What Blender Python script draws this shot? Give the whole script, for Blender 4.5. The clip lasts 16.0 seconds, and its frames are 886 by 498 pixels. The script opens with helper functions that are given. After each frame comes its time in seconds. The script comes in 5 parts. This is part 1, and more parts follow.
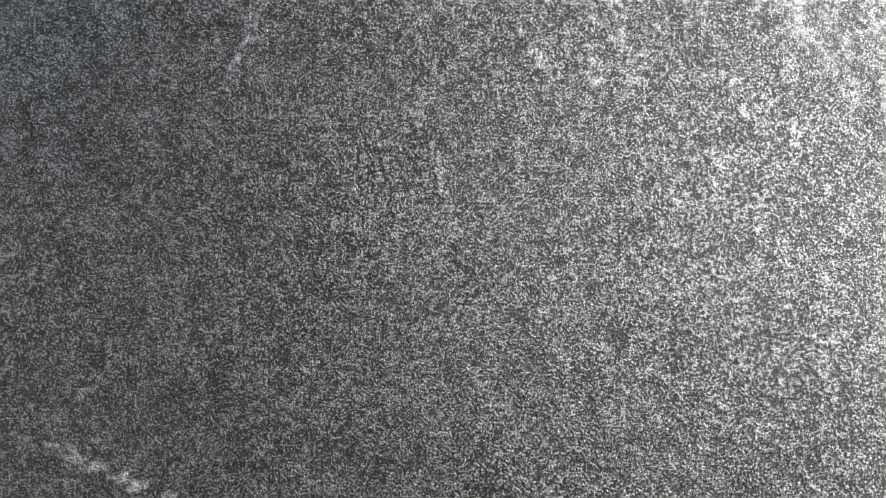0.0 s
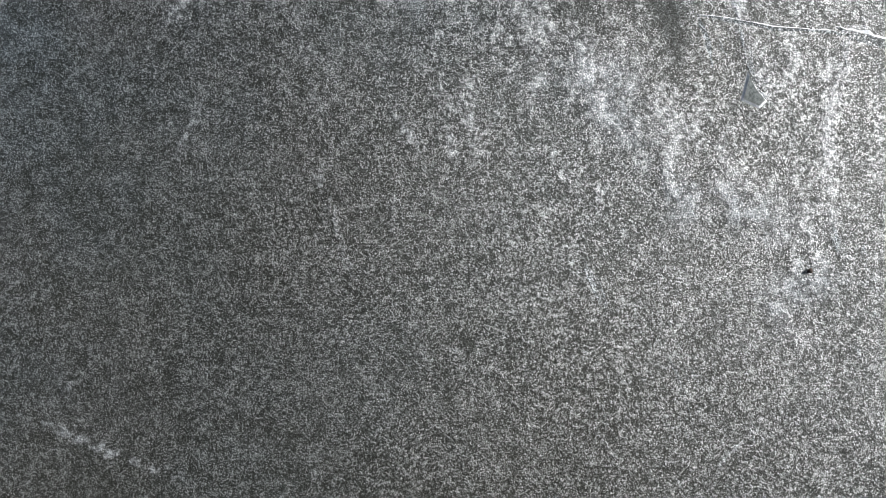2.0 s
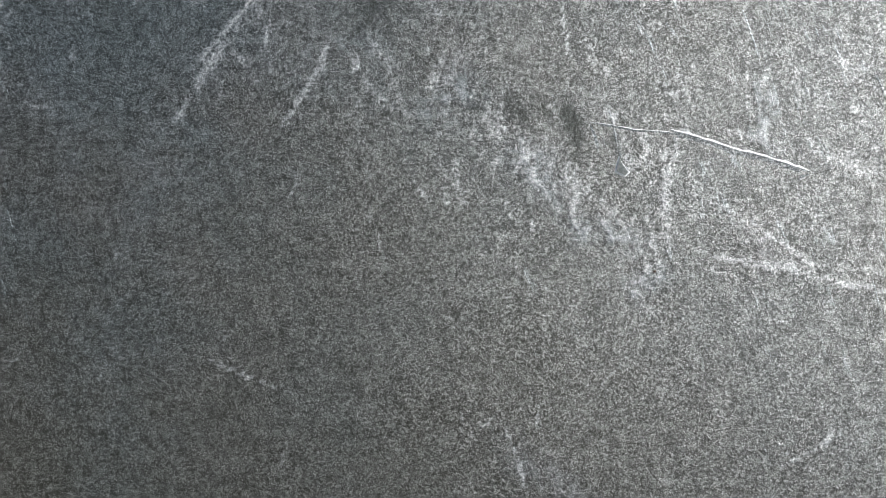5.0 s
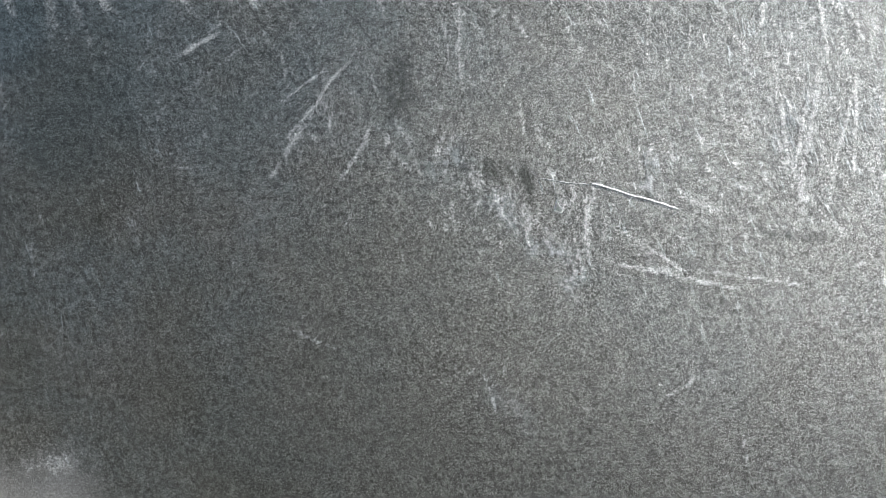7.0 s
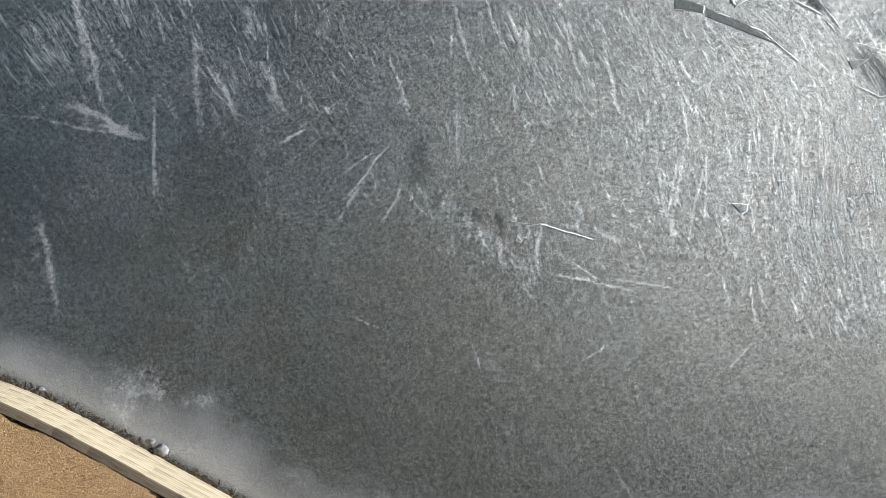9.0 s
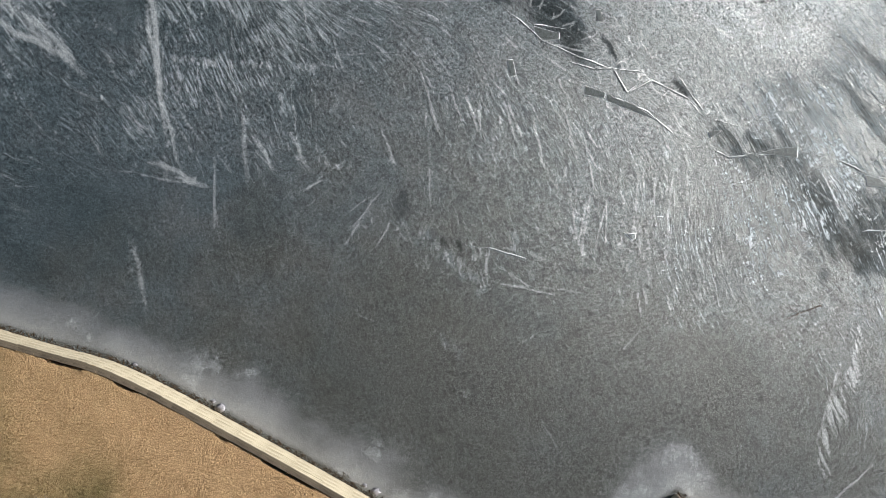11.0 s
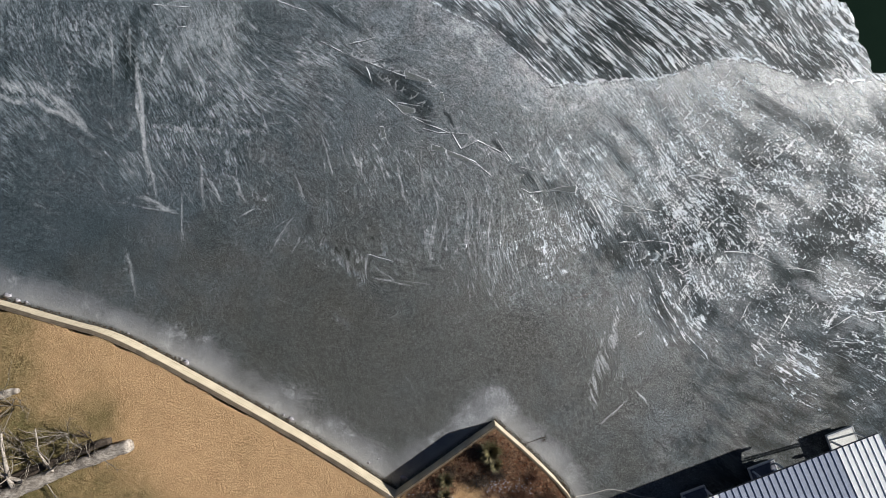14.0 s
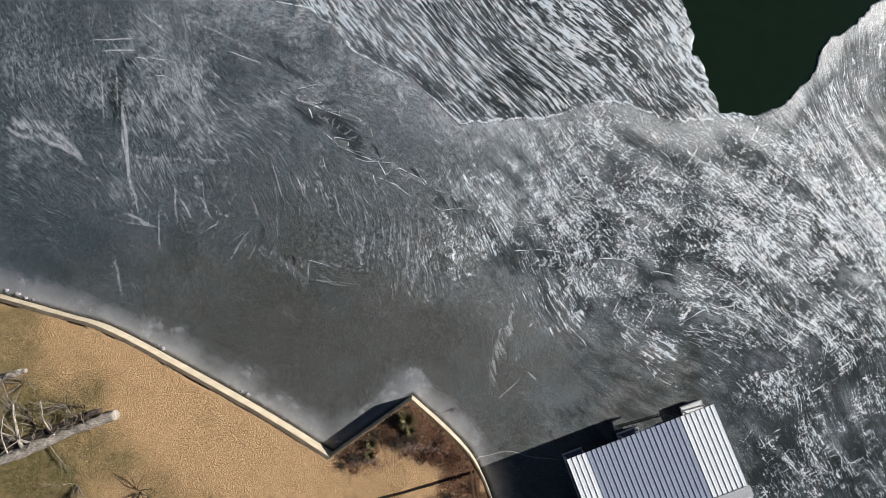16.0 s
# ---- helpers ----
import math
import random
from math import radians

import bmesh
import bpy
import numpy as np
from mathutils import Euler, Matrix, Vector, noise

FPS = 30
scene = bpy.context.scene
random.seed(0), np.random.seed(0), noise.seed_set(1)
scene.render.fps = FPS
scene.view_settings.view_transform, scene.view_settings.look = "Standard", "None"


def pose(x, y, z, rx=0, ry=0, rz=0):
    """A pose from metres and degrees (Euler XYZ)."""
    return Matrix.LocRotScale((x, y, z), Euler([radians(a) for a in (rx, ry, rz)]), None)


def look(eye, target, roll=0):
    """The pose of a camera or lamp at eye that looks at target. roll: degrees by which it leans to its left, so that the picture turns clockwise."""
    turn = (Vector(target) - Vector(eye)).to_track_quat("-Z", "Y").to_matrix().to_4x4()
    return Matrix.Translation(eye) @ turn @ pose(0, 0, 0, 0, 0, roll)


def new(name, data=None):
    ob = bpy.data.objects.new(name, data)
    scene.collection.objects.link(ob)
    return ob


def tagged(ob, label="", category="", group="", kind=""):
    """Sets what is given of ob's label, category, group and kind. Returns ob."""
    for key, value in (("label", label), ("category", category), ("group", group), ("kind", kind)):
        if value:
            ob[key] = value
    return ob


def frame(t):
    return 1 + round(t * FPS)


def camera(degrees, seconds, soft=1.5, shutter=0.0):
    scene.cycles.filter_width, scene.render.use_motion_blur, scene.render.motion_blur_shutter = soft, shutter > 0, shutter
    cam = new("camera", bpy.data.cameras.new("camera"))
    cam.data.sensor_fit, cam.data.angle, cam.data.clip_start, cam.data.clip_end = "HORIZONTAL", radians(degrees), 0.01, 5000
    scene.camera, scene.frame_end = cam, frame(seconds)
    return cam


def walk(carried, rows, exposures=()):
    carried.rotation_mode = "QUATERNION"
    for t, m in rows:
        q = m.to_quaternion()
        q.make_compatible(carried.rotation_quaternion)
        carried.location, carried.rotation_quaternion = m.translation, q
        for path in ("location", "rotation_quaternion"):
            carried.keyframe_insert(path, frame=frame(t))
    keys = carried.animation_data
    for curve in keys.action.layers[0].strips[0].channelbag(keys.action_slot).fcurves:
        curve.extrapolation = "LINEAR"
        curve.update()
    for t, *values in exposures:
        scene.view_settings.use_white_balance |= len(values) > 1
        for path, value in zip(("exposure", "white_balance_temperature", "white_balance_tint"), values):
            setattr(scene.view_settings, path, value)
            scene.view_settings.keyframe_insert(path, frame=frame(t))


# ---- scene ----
cam = camera(73, 16.0, soft=0.5)
walk(cam, [
    (0, pose(-9.471, -1.598, 2.124, 0.36, 0.15, 0.07)),
    (0.5, pose(-9.255, -1.519, 2.270, 0.36, 0.15, 0.07)),
    (1, pose(-9.047, -1.488, 2.468, 0.36, 0.16, 0.07)),
    (1.5, pose(-8.961, -1.478, 2.659, 0.36, 0.16, 0.06)),
    (2, pose(-8.968, -1.464, 2.860, 0.36, 0.16, 0.05)),
    (2.5, pose(-8.995, -1.445, 3.096, 0.36, 0.17, 0.05)),
    (3, pose(-8.983, -1.436, 3.390, 0.36, 0.17, 0.05)),
    (3.5, pose(-8.960, -1.435, 3.723, 0.36, 0.18, 0.06)),
    (4, pose(-8.957, -1.443, 4.102, 0.35, 0.18, 0.06)),
    (4.2, pose(-8.955, -1.441, 4.262, 0.35, 0.18, 0.06)),
    (6.3, pose(-8.945, -1.313, 6.443, 0.36, 0.18, 0.06)),
    (6.5, pose(-8.947, -1.309, 6.768, 0.36, 0.18, 0.06)),
    (7, pose(-8.945, -1.280, 7.652, 0.36, 0.19, 0.06)),
    (7.5, pose(-8.951, -1.235, 8.675, 0.36, 0.19, 0.06)),
    (8, pose(-8.965, -1.163, 9.778, 0.36, 0.19, 0.07)),
    (8.5, pose(-8.992, -1.072, 10.956, 0.36, 0.19, 0.07)),
    (8.7, pose(-9.004, -1.035, 11.445, 0.36, 0.19, 0.07)),
    (10.8, pose(-8.506, -0.582, 16.626, 0.35, 0.19, 0.08)),
    (11, pose(-8.319, -0.539, 17.153, 0.35, 0.19, 0.08)),
    (11.5, pose(-7.775, -0.470, 18.442, 0.35, 0.19, 0.07)),
    (12, pose(-7.146, -0.443, 19.775, 0.35, 0.19, 0.06)),
    (12.5, pose(-6.427, -0.428, 21.154, 0.36, 0.19, 0.05)),
    (13, pose(-5.628, -0.399, 22.550, 0.36, 0.19, 0.03)),
    (13.5, pose(-4.722, -0.375, 23.943, 0.36, 0.19, 0.02)),
    (14, pose(-3.777, -0.340, 25.336, 0.36, 0.19, 0.01)),
    (14.5, pose(-2.805, -0.290, 26.735, 0.36, 0.20, 0.00)),
    (15, pose(-1.871, -0.224, 28.218, 0.36, 0.20, -0.00)),
    (15.5, pose(-0.949, -0.133, 29.706, 0.36, 0.20, -0.00)),
    (16, pose(0.000, 0.000, 31.199, 0.36, 0.20, -0.00)),
], [(0, 0.84, 6480, 10), (1.5, 0.76, 6400, 9), (4, 0.67, 6350, 8), (8.5, 0.58, 6350, 7), (11, 0.54, 6420, 7), (13.5, 0.55, 6420, 9), (16, 0.60, 6500, 10)])

# ---- world, sun, exposure ----
SUN_AZ, SUN_EL = radians(15.5), radians(23.5)     # azimuth from +x towards +y
world = bpy.data.worlds.new("sky")
scene.world = world
world.use_nodes = True
wn = world.node_tree
sky = wn.nodes.new("ShaderNodeTexSky")
sky.sky_type, sky.sun_disc = 'NISHITA', False
sky.air_density, sky.dust_density = 0.23, 0.1
sky.sun_elevation, sky.sun_rotation = SUN_EL, radians(90) - SUN_AZ
wn.links.new(sky.outputs[0], wn.nodes["Background"].inputs[0])
wn.nodes["Background"].inputs[1].default_value = 0.05
sun = new("sun", bpy.data.lights.new("sun", 'SUN'))
sun.data.energy, sun.data.angle, sun.data.color = 5.0, radians(0.5), (1.0, 0.98, 0.945)
sun.matrix_world = look((40 * math.cos(SUN_AZ), 40 * math.sin(SUN_AZ), 40 * math.tan(SUN_EL)), (0, 0, 0))


# ---- materials ----
def material(name, rough=0.6, spec=0.5, metal=0.0):
    m = bpy.data.materials.new(name)
    m.use_nodes = True
    b = m.node_tree.nodes["Principled BSDF"]
    b.inputs["Roughness"].default_value = rough
    b.inputs["Specular IOR Level"].default_value = spec
    b.inputs["Metallic"].default_value = metal
    return m, m.node_tree, b


def node(nt, kind, **inputs):
    n = nt.nodes.new(kind)
    for k, v in inputs.items():
        n.inputs[k.replace("_", " ")].default_value = v
    return n


def coords(nt, scale=(1, 1, 1), rot=0.0):
    tc = nt.nodes.new("ShaderNodeTexCoord")
    mp = nt.nodes.new("ShaderNodeMapping")
    mp.inputs["Scale"].default_value = scale
    mp.inputs["Rotation"].default_value = (0, 0, rot)
    nt.links.new(tc.outputs["Object"], mp.inputs[0])
    return mp.outputs[0]


def noise_tex(nt, vec, scale, detail=4.0, rough=0.55, distort=0.0):
    n = node(nt, "ShaderNodeTexNoise", Scale=scale, Detail=detail, Roughness=rough, Distortion=distort)
    nt.links.new(vec, n.inputs["Vector"])
    return n.outputs["Fac"]


def ramp(nt, fac, lo, hi, a=0.0, b=1.0):
    n = nt.nodes.new("ShaderNodeMapRange")
    n.interpolation_type = 'SMOOTHSTEP'
    for i, v in enumerate((lo, hi, a, b)):
        n.inputs[i + 1].default_value = v
    nt.links.new(fac, n.inputs[0])
    return n.outputs[0]


def sums(nt, op, a, b):
    n = nt.nodes.new("ShaderNodeMath")
    n.operation = op
    for i, v in enumerate((a, b)):
        if isinstance(v, (int, float)):
            n.inputs[i].default_value = v
        else:
            nt.links.new(v, n.inputs[i])
    return n.outputs[0]


def mix(nt, fac, a, b):
    n = nt.nodes.new("ShaderNodeMix")
    n.data_type = 'RGBA'
    for sock, v in ((n.inputs[0], fac), (n.inputs[6], a), (n.inputs[7], b)):
        if isinstance(v, (int, float)):
            sock.default_value = v
        elif isinstance(v, tuple):
            sock.default_value = (*v, 1)
        else:
            nt.links.new(v, sock)
    return n.outputs[2]


def bump(nt, b, height, strength, distance):
    n = node(nt, "ShaderNodeBump", Strength=strength, Distance=distance)
    nt.links.new(height, n.inputs["Height"])
    nt.links.new(n.outputs[0], b.inputs["Normal"])


def attr(nt, name):
    n = nt.nodes.new("ShaderNodeAttribute")
    n.attribute_name = name
    return n.outputs["Fac"]


def ice_material():
    """Dark clear ice under a crust of grains, combed frost, mist-like film and white drifted frost that follows the wind."""
    m, nt, b = material("lake_ice", 0.6, 1.0)
    v = coords(nt)
    wind = nt.nodes.new("ShaderNodeAttribute")
    wind.attribute_name = "flow"

    def streak(length, width, turn=0.0, shift=0.0, detail=4.0, rough=0.6, distort=0.5):
        """Noise drawn out along the wind, turned from it by some degrees."""
        mp = nt.nodes.new("ShaderNodeMapping")
        mp.vector_type = 'TEXTURE'
        mp.inputs["Scale"].default_value = (length, width, 1)
        mp.inputs["Rotation"].default_value = (0, 0, radians(turn))
        mp.inputs["Location"].default_value = (0, 0, shift)
        nt.links.new(wind.outputs["Vector"], mp.inputs[0])
        return noise_tex(nt, mp.outputs[0], 1.0, detail, rough, distort)

    def about(n, k):
        return sums(nt, 'MULTIPLY', sums(nt, 'SUBTRACT', n, 0.5), k)

    def plus(*terms):
        total = terms[0]
        for t in terms[1:]:
            total = sums(nt, 'ADD', total, t)
        return total

    def times(*terms):
        total = terms[0]
        for t in terms[1:]:
            total = sums(nt, 'MULTIPLY', total, t)
        return total

    def thin(n, width):
        """Narrow veins where a noise crosses its middle."""
        gap = nt.nodes.new("ShaderNodeMath")
        gap.operation = 'ABSOLUTE'
        nt.links.new(sums(nt, 'SUBTRACT', n, 0.5), gap.inputs[0])
        return ramp(nt, gap.outputs[0], 0.0, width, 1.0, 0.0)

    fleck, frost, stroke, comb, bare = attr(nt, "fleck"), attr(nt, "frost"), attr(nt, "stroke"), attr(nt, "comb"), attr(nt, "bare")
    order, mist, tint = attr(nt, "order"), attr(nt, "mist"), attr(nt, "tint")
    n_big = noise_tex(nt, v, 0.4, 4)
    n_hue = noise_tex(nt, v, 0.9, 3)
    n20, n8, n2, n1, n03 = (noise_tex(nt, v, s, 2, 0.6) for s in (5.0, 13.0, 40.0, 112.0, 290.0))
    long_ = streak(1.5, 0.15, 0, 0.0, 6, 0.70, 0.5)            # drifts a metre or two long
    dash = streak(0.33, 0.080, 0, 3.0, 4, 0.70, 0.6)            # short broken dashes
    hair = streak(0.50, 0.045, 0, 7.0, 3, 0.65, 0.8)           # hair-thin combing
    cross = streak(1.3, 0.11, 92, 11.0, 4, 0.65, 0.6)           # a second set across the wind
    crumb = noise_tex(nt, v, 3.2, 7, 0.78, 0.2)                # crumbled drifts
    n_fine = plus(times(n2, 0.45), times(n1, 0.55))
    fur = streak(0.36, 0.065, 0, 23.0, 4, 0.7, 0.6)            # short nap of the frost
    nap = times(ramp(nt, comb, 0.08, 0.55), ramp(nt, noise_tex(nt, v, 1.1, 4, 0.6), 0.36, 0.62, 0.15, 1.0))
    # grains of the crust
    s = plus(about(n20, 0.20), about(n8, 0.42), about(n2, 0.90), about(n1, 1.6), about(n03, 1.7), about(fur, 0.25))
    grain = ramp(nt, s, -0.20, 0.62, 0.0, 0.54)
    gust = streak(3.4, 0.75, 8, 31.0, 5, 0.6, 0.4)             # broad swathes of thick and thin frost
    gaps = times(plus(about(dash, 1.3), about(long_, 1.2), about(crumb, 0.8), about(gust, -2.2)), ramp(nt, bare, 0.05, 0.6, 0.06, 1.0))
    covered = ramp(nt, sums(nt, 'ADD', bare, gaps), 0.12, 0.92, 1.0, 0.07)
    grain = times(grain, covered, sums(nt, 'ADD', 1.0, times(nap, about(fur, 2.0))))
    hue = ramp(nt, sums(nt, 'ADD', tint, about(n_hue, 0.5)), 0.1, 0.9)
    col = mix(nt, hue, mix(nt, ramp(nt, n_big, 0.3, 0.7), (0.008, 0.0125, 0.0125), (0.013, 0.0195, 0.020)), mix(nt, ramp(nt, n_big, 0.3, 0.7), (0.0138, 0.0140, 0.0098), (0.0190, 0.0186, 0.0122)))
    col = mix(nt, grain, col, mix(nt, hue, (0.222, 0.303, 0.350), (0.335, 0.345, 0.318)))
    # thin grey film
    crisp = plus(times(n8, 0.35), times(dash, 0.35), times(crumb, 0.30))
    film = times(frost, ramp(nt, covered, 0.14, 1.0, 0.6, 1.0), ramp(nt, n_fine, 0.40, 0.60, 0.6, 1.0), sums(nt, 'MAXIMUM', times(mist, 0.85), ramp(nt, crisp, 0.42, 0.58, 0.12, 1.0)))
    col = mix(nt, film, col, mix(nt, mist, mix(nt, ramp(nt, n_hue, 0.4, 0.65), (0.325, 0.385, 0.440), (0.385, 0.385, 0.420)), (0.37, 0.378, 0.405)))
    # combing: hairs and small blades where the frost was swept
    combed = plus(times(comb, 0.50), about(hair, 1.7), about(dash, 0.7), about(crumb, 0.7), -0.18)
    combing = times(ramp(nt, combed, 0.12, 0.42), ramp(nt, n_fine, 0.40, 0.60, 0.25, 1.0), ramp(nt, comb, 0.02, 0.25), 0.55)
    col = mix(nt, combing, col, (0.44, 0.515, 0.555))
    soft = times(ramp(nt, plus(stroke, about(crumb, 1.7), about(n8, 0.7), about(n2, 0.7)), 0.05, 0.80), ramp(nt, stroke, 0.02, 0.3), ramp(nt, n_fine, 0.40, 0.60, 0.35, 1.0), 0.78)
    col = mix(nt, soft, col, (0.60, 0.62, 0.64))
    # drifted white frost: long streaks where the wind was steady, crumbled and crossed elsewhere
    steady = plus(about(long_, 2.3), about(dash, 1.7), about(crumb, 0.5), 0.08)
    broken = plus(about(gust, 0.75), about(long_, 0.9), about(dash, 1.9), about(crumb, 1.2), about(n8, 1.1), times(ramp(nt, cross, 0.54, 0.72), ramp(nt, n_hue, 0.42, 0.58), 0.55), 0.05)
    f = plus(fleck, times(steady, order), times(broken, sums(nt, 'SUBTRACT', 1.0, order)), about(n_fine, 0.55), 0.015)
    white = times(ramp(nt, f, 0.46, 0.66), ramp(nt, fleck, 0.04, 0.22, 0.15, 1.0), ramp(nt, plus(times(n8, 0.4), times(fur, 0.6)), 0.38, 0.56, 0.62, 1.0))
    veins = times(thin(streak(2.6, 1.1, 30, 17.0, 1, 0.5, 0.0), 0.006), ramp(nt, noise_tex(nt, v, 0.8, 2), 0.50, 0.62), ramp(nt, fleck, 0.12, 0.36), sums(nt, 'SUBTRACT', 1.0, order), 0.8)
    white = sums(nt, 'MAXIMUM', white, veins)
    col = mix(nt, sums(nt, 'MULTIPLY', white, 0.95), col, mix(nt, ramp(nt, n_hue, 0.4, 0.65), (0.51, 0.60, 0.67), (0.575, 0.605, 0.64)))
    nt.links.new(col, b.inputs["Base Color"])
    crust = sums(nt, 'MAXIMUM', times(ramp(nt, grain, 0.03, 0.46), covered), sums(nt, 'MAXIMUM', white, film))
    nt.links.new(ramp(nt, crust, 0.0, 1.0, 0.12, 0.5), b.inputs["Specular IOR Level"])
    nt.links.new(times(ramp(nt, crust, 0.0, 1.0, 0.10, 1.0), sums(nt, 'MAXIMUM', covered, white), ramp(nt, white, 0.0, 1.0, 1.0, 0.80)), b.inputs["Coat Weight"])
    b.inputs["Coat Roughness"].default_value = 0.39
    b.inputs["Coat IOR"].default_value = 3.15
    nt.links.new(ramp(nt, crust, 0.0, 1.0, 0.45, 0.58), b.inputs["Roughness"])
    h = plus(times(n_fine, 0.70), times(n03, 0.20), times(ramp(nt, f, 0.40, 0.80), 2.6), times(n8, 0.45), times(combing, 0.7), times(fur, nap, 0.45))
    h = plus(h, times(plus(times(n8, 0.9), times(dash, 0.5), times(crumb, 0.8)), attr(nt, "relief")))
    bump(nt, b, h, 0.7, 0.02)
    nt.links.new(b.inputs["Normal"].links[0].from_socket, b.inputs["Coat Normal"])
    return m


def frost_material():
    m, nt, b = material("crack_frost", 0.55)
    v = coords(nt)
    n = noise_tex(nt, v, 30, 5, 0.7)
    nt.links.new(mix(nt, ramp(nt, n, 0.3, 0.7), (0.55, 0.58, 0.60), (0.85, 0.87, 0.88)), b.inputs["Base Color"])
    bump(nt, b, n, 0.5, 0.01)
    return m


def slab_material():
    m, nt, b = material("ice_slab", 0.4)
    v = coords(nt)
    n = noise_tex(nt, v, 60, 6, 0.75)
    nt.links.new(mix(nt, ramp(nt, n, 0.4, 0.68), (0.05, 0.055, 0.053), (0.26, 0.285, 0.285)), b.inputs["Base Color"])
    bump(nt, b, n, 0.4, 0.01)
    return m


def water_material():
    m, nt, b = material("open_water", 0.06, 0.5)
    v = coords(nt)
    n = noise_tex(nt, v, 1.2, 3)
    nt.links.new(mix(nt, n, (0.006, 0.014, 0.007), (0.009, 0.019, 0.010)), b.inputs["Base Color"])
    bump(nt, b, noise_tex(nt, v, 5, 3), 0.05, 0.02)
    return m


def wood_material(name, a, c, rough=0.75, stretch=(1.5, 30, 30), per_piece=0.25):
    m, nt, b = material(name, rough, 0.3)
    v = coords(nt, stretch)
    n = noise_tex(nt, v, 2.0, 6, 0.65, 0.4)
    s = noise_tex(nt, coords(nt), 2.3, 4)
    info = nt.nodes.new("ShaderNodeObjectInfo")
    col = mix(nt, ramp(nt, n, 0.3, 0.72), a, c)
    col = mix(nt, sums(nt, 'MULTIPLY', ramp(nt, s, 0.45, 0.75), 0.45), col, tuple(x * 0.45 for x in a))
    hsv = node(nt, "ShaderNodeHueSaturation")
    nt.links.new(ramp(nt, info.outputs["Random"], 0, 1, 1 - per_piece, 1 + per_piece), hsv.inputs["Value"])
    nt.links.new(col, hsv.inputs["Color"])
    nt.links.new(hsv.outputs[0], b.inputs["Base Color"])
    bump(nt, b, n, 0.4, 0.006)
    return m


def plain_material(name, a, c, scale=8, rough=0.6, metal=0.0, strength=0.2, spec=0.4):
    m, nt, b = material(name, rough, spec, metal)
    v = coords(nt)
    n = noise_tex(nt, v, scale, 6, 0.65)
    nt.links.new(mix(nt, ramp(nt, n, 0.3, 0.7), a, c), b.inputs["Base Color"])
    bump(nt, b, noise_tex(nt, v, scale * 4, 4), strength, 0.01)
    return m


def lawn_material():
    m, nt, b = material("dry_lawn", 0.9, 0.15)
    v = coords(nt)
    green, bare = attr(nt, "green"), attr(nt, "bed")
    big, mid, fine = noise_tex(nt, v, 0.5, 4), noise_tex(nt, v, 3.5, 5, 0.6), noise_tex(nt, v, 34, 6, 0.8)
    col = mix(nt, ramp(nt, fine, 0.3, 0.7), (0.36, 0.215, 0.102), (0.82, 0.555, 0.315))
    col = mix(nt, sums(nt, 'MULTIPLY', ramp(nt, mid, 0.35, 0.75), 0.25), col, (0.36, 0.20, 0.09))
    gcol = mix(nt, ramp(nt, fine, 0.3, 0.7), (0.070, 0.068, 0.024), (0.24, 0.205, 0.088))
    col = mix(nt, sums(nt, 'MULTIPLY', green, ramp(nt, mid, 0.2, 0.7, 0.6, 1.0)), col, gcol)
    bcol = mix(nt, ramp(nt, fine, 0.35, 0.68), (0.07, 0.038, 0.022), (0.38, 0.225, 0.13))
    col = mix(nt, bare, col, bcol)
    nt.links.new(col, b.inputs["Base Color"])
    clump = noise_tex(nt, v, 13, 3, 0.6)
    bump(nt, b, sums(nt, 'ADD', fine, sums(nt, 'ADD', sums(nt, 'MULTIPLY', mid, 0.15), sums(nt, 'MULTIPLY', clump, 1.3))), 1.0, 0.085)
    return m


def blade_material():
    m, nt, b = material("grass_blades", 0.85, 0.2)
    geo = nt.nodes.new("ShaderNodeNewGeometry")
    green = attr(nt, "green")
    col = mix(nt, geo.outputs["Random Per Island"], (0.46, 0.285, 0.14), (0.78, 0.545, 0.305))
    gcol = mix(nt, geo.outputs["Random Per Island"], (0.09, 0.085, 0.03), (0.32, 0.255, 0.12))
    nt.links.new(mix(nt, green, col, gcol), b.inputs["Base Color"])
    return m


def litter_material():
    m, nt, b = material("leaf_litter", 0.85, 0.25)
    geo = nt.nodes.new("ShaderNodeNewGeometry")
    pick = geo.outputs["Random Per Island"]
    col = mix(nt, ramp(nt, pick, 0.0, 0.6), (0.035, 0.016, 0.010), (0.21, 0.085, 0.042))
    nt.links.new(mix(nt, ramp(nt, pick, 0.75, 1.0), col, (0.46, 0.30, 0.19)), b.inputs["Base Color"])
    return m


M_LITTER = litter_material()
M_ICE, M_FROST, M_SLAB, M_WATER = ice_material(), frost_material(), slab_material(), water_material()
# Arrow chip's top, its shade painted in as a dark tone.
M_CHIP_SHADE = plain_material("chip_shaded_ice", (0.10, 0.11, 0.107), (0.26, 0.28, 0.275), 60, 0.9, 0.0, 0.2, 0.1)
M_FACE = wood_material("wall_board", (0.33, 0.265, 0.175), (0.70, 0.61, 0.455), per_piece=0.05, stretch=(0.7, 26, 26))
M_CAP = wood_material("cap_board", (0.085, 0.066, 0.045), (0.22, 0.175, 0.125), per_piece=0.14, stretch=(1.2, 24, 24))
M_LAWN, M_BLADE = lawn_material(), blade_material()
M_LOG = wood_material("weathered_log", (0.19, 0.155, 0.125), (0.56, 0.50, 0.43), 0.9, (3, 6, 6), 0.1)
M_TWIG = plain_material("pale_twigs", (0.12, 0.10, 0.078), (0.30, 0.26, 0.21), 20, 0.85)
M_BARK = plain_material("dark_twigs", (0.03, 0.022, 0.016), (0.10, 0.075, 0.055), 20, 0.9)
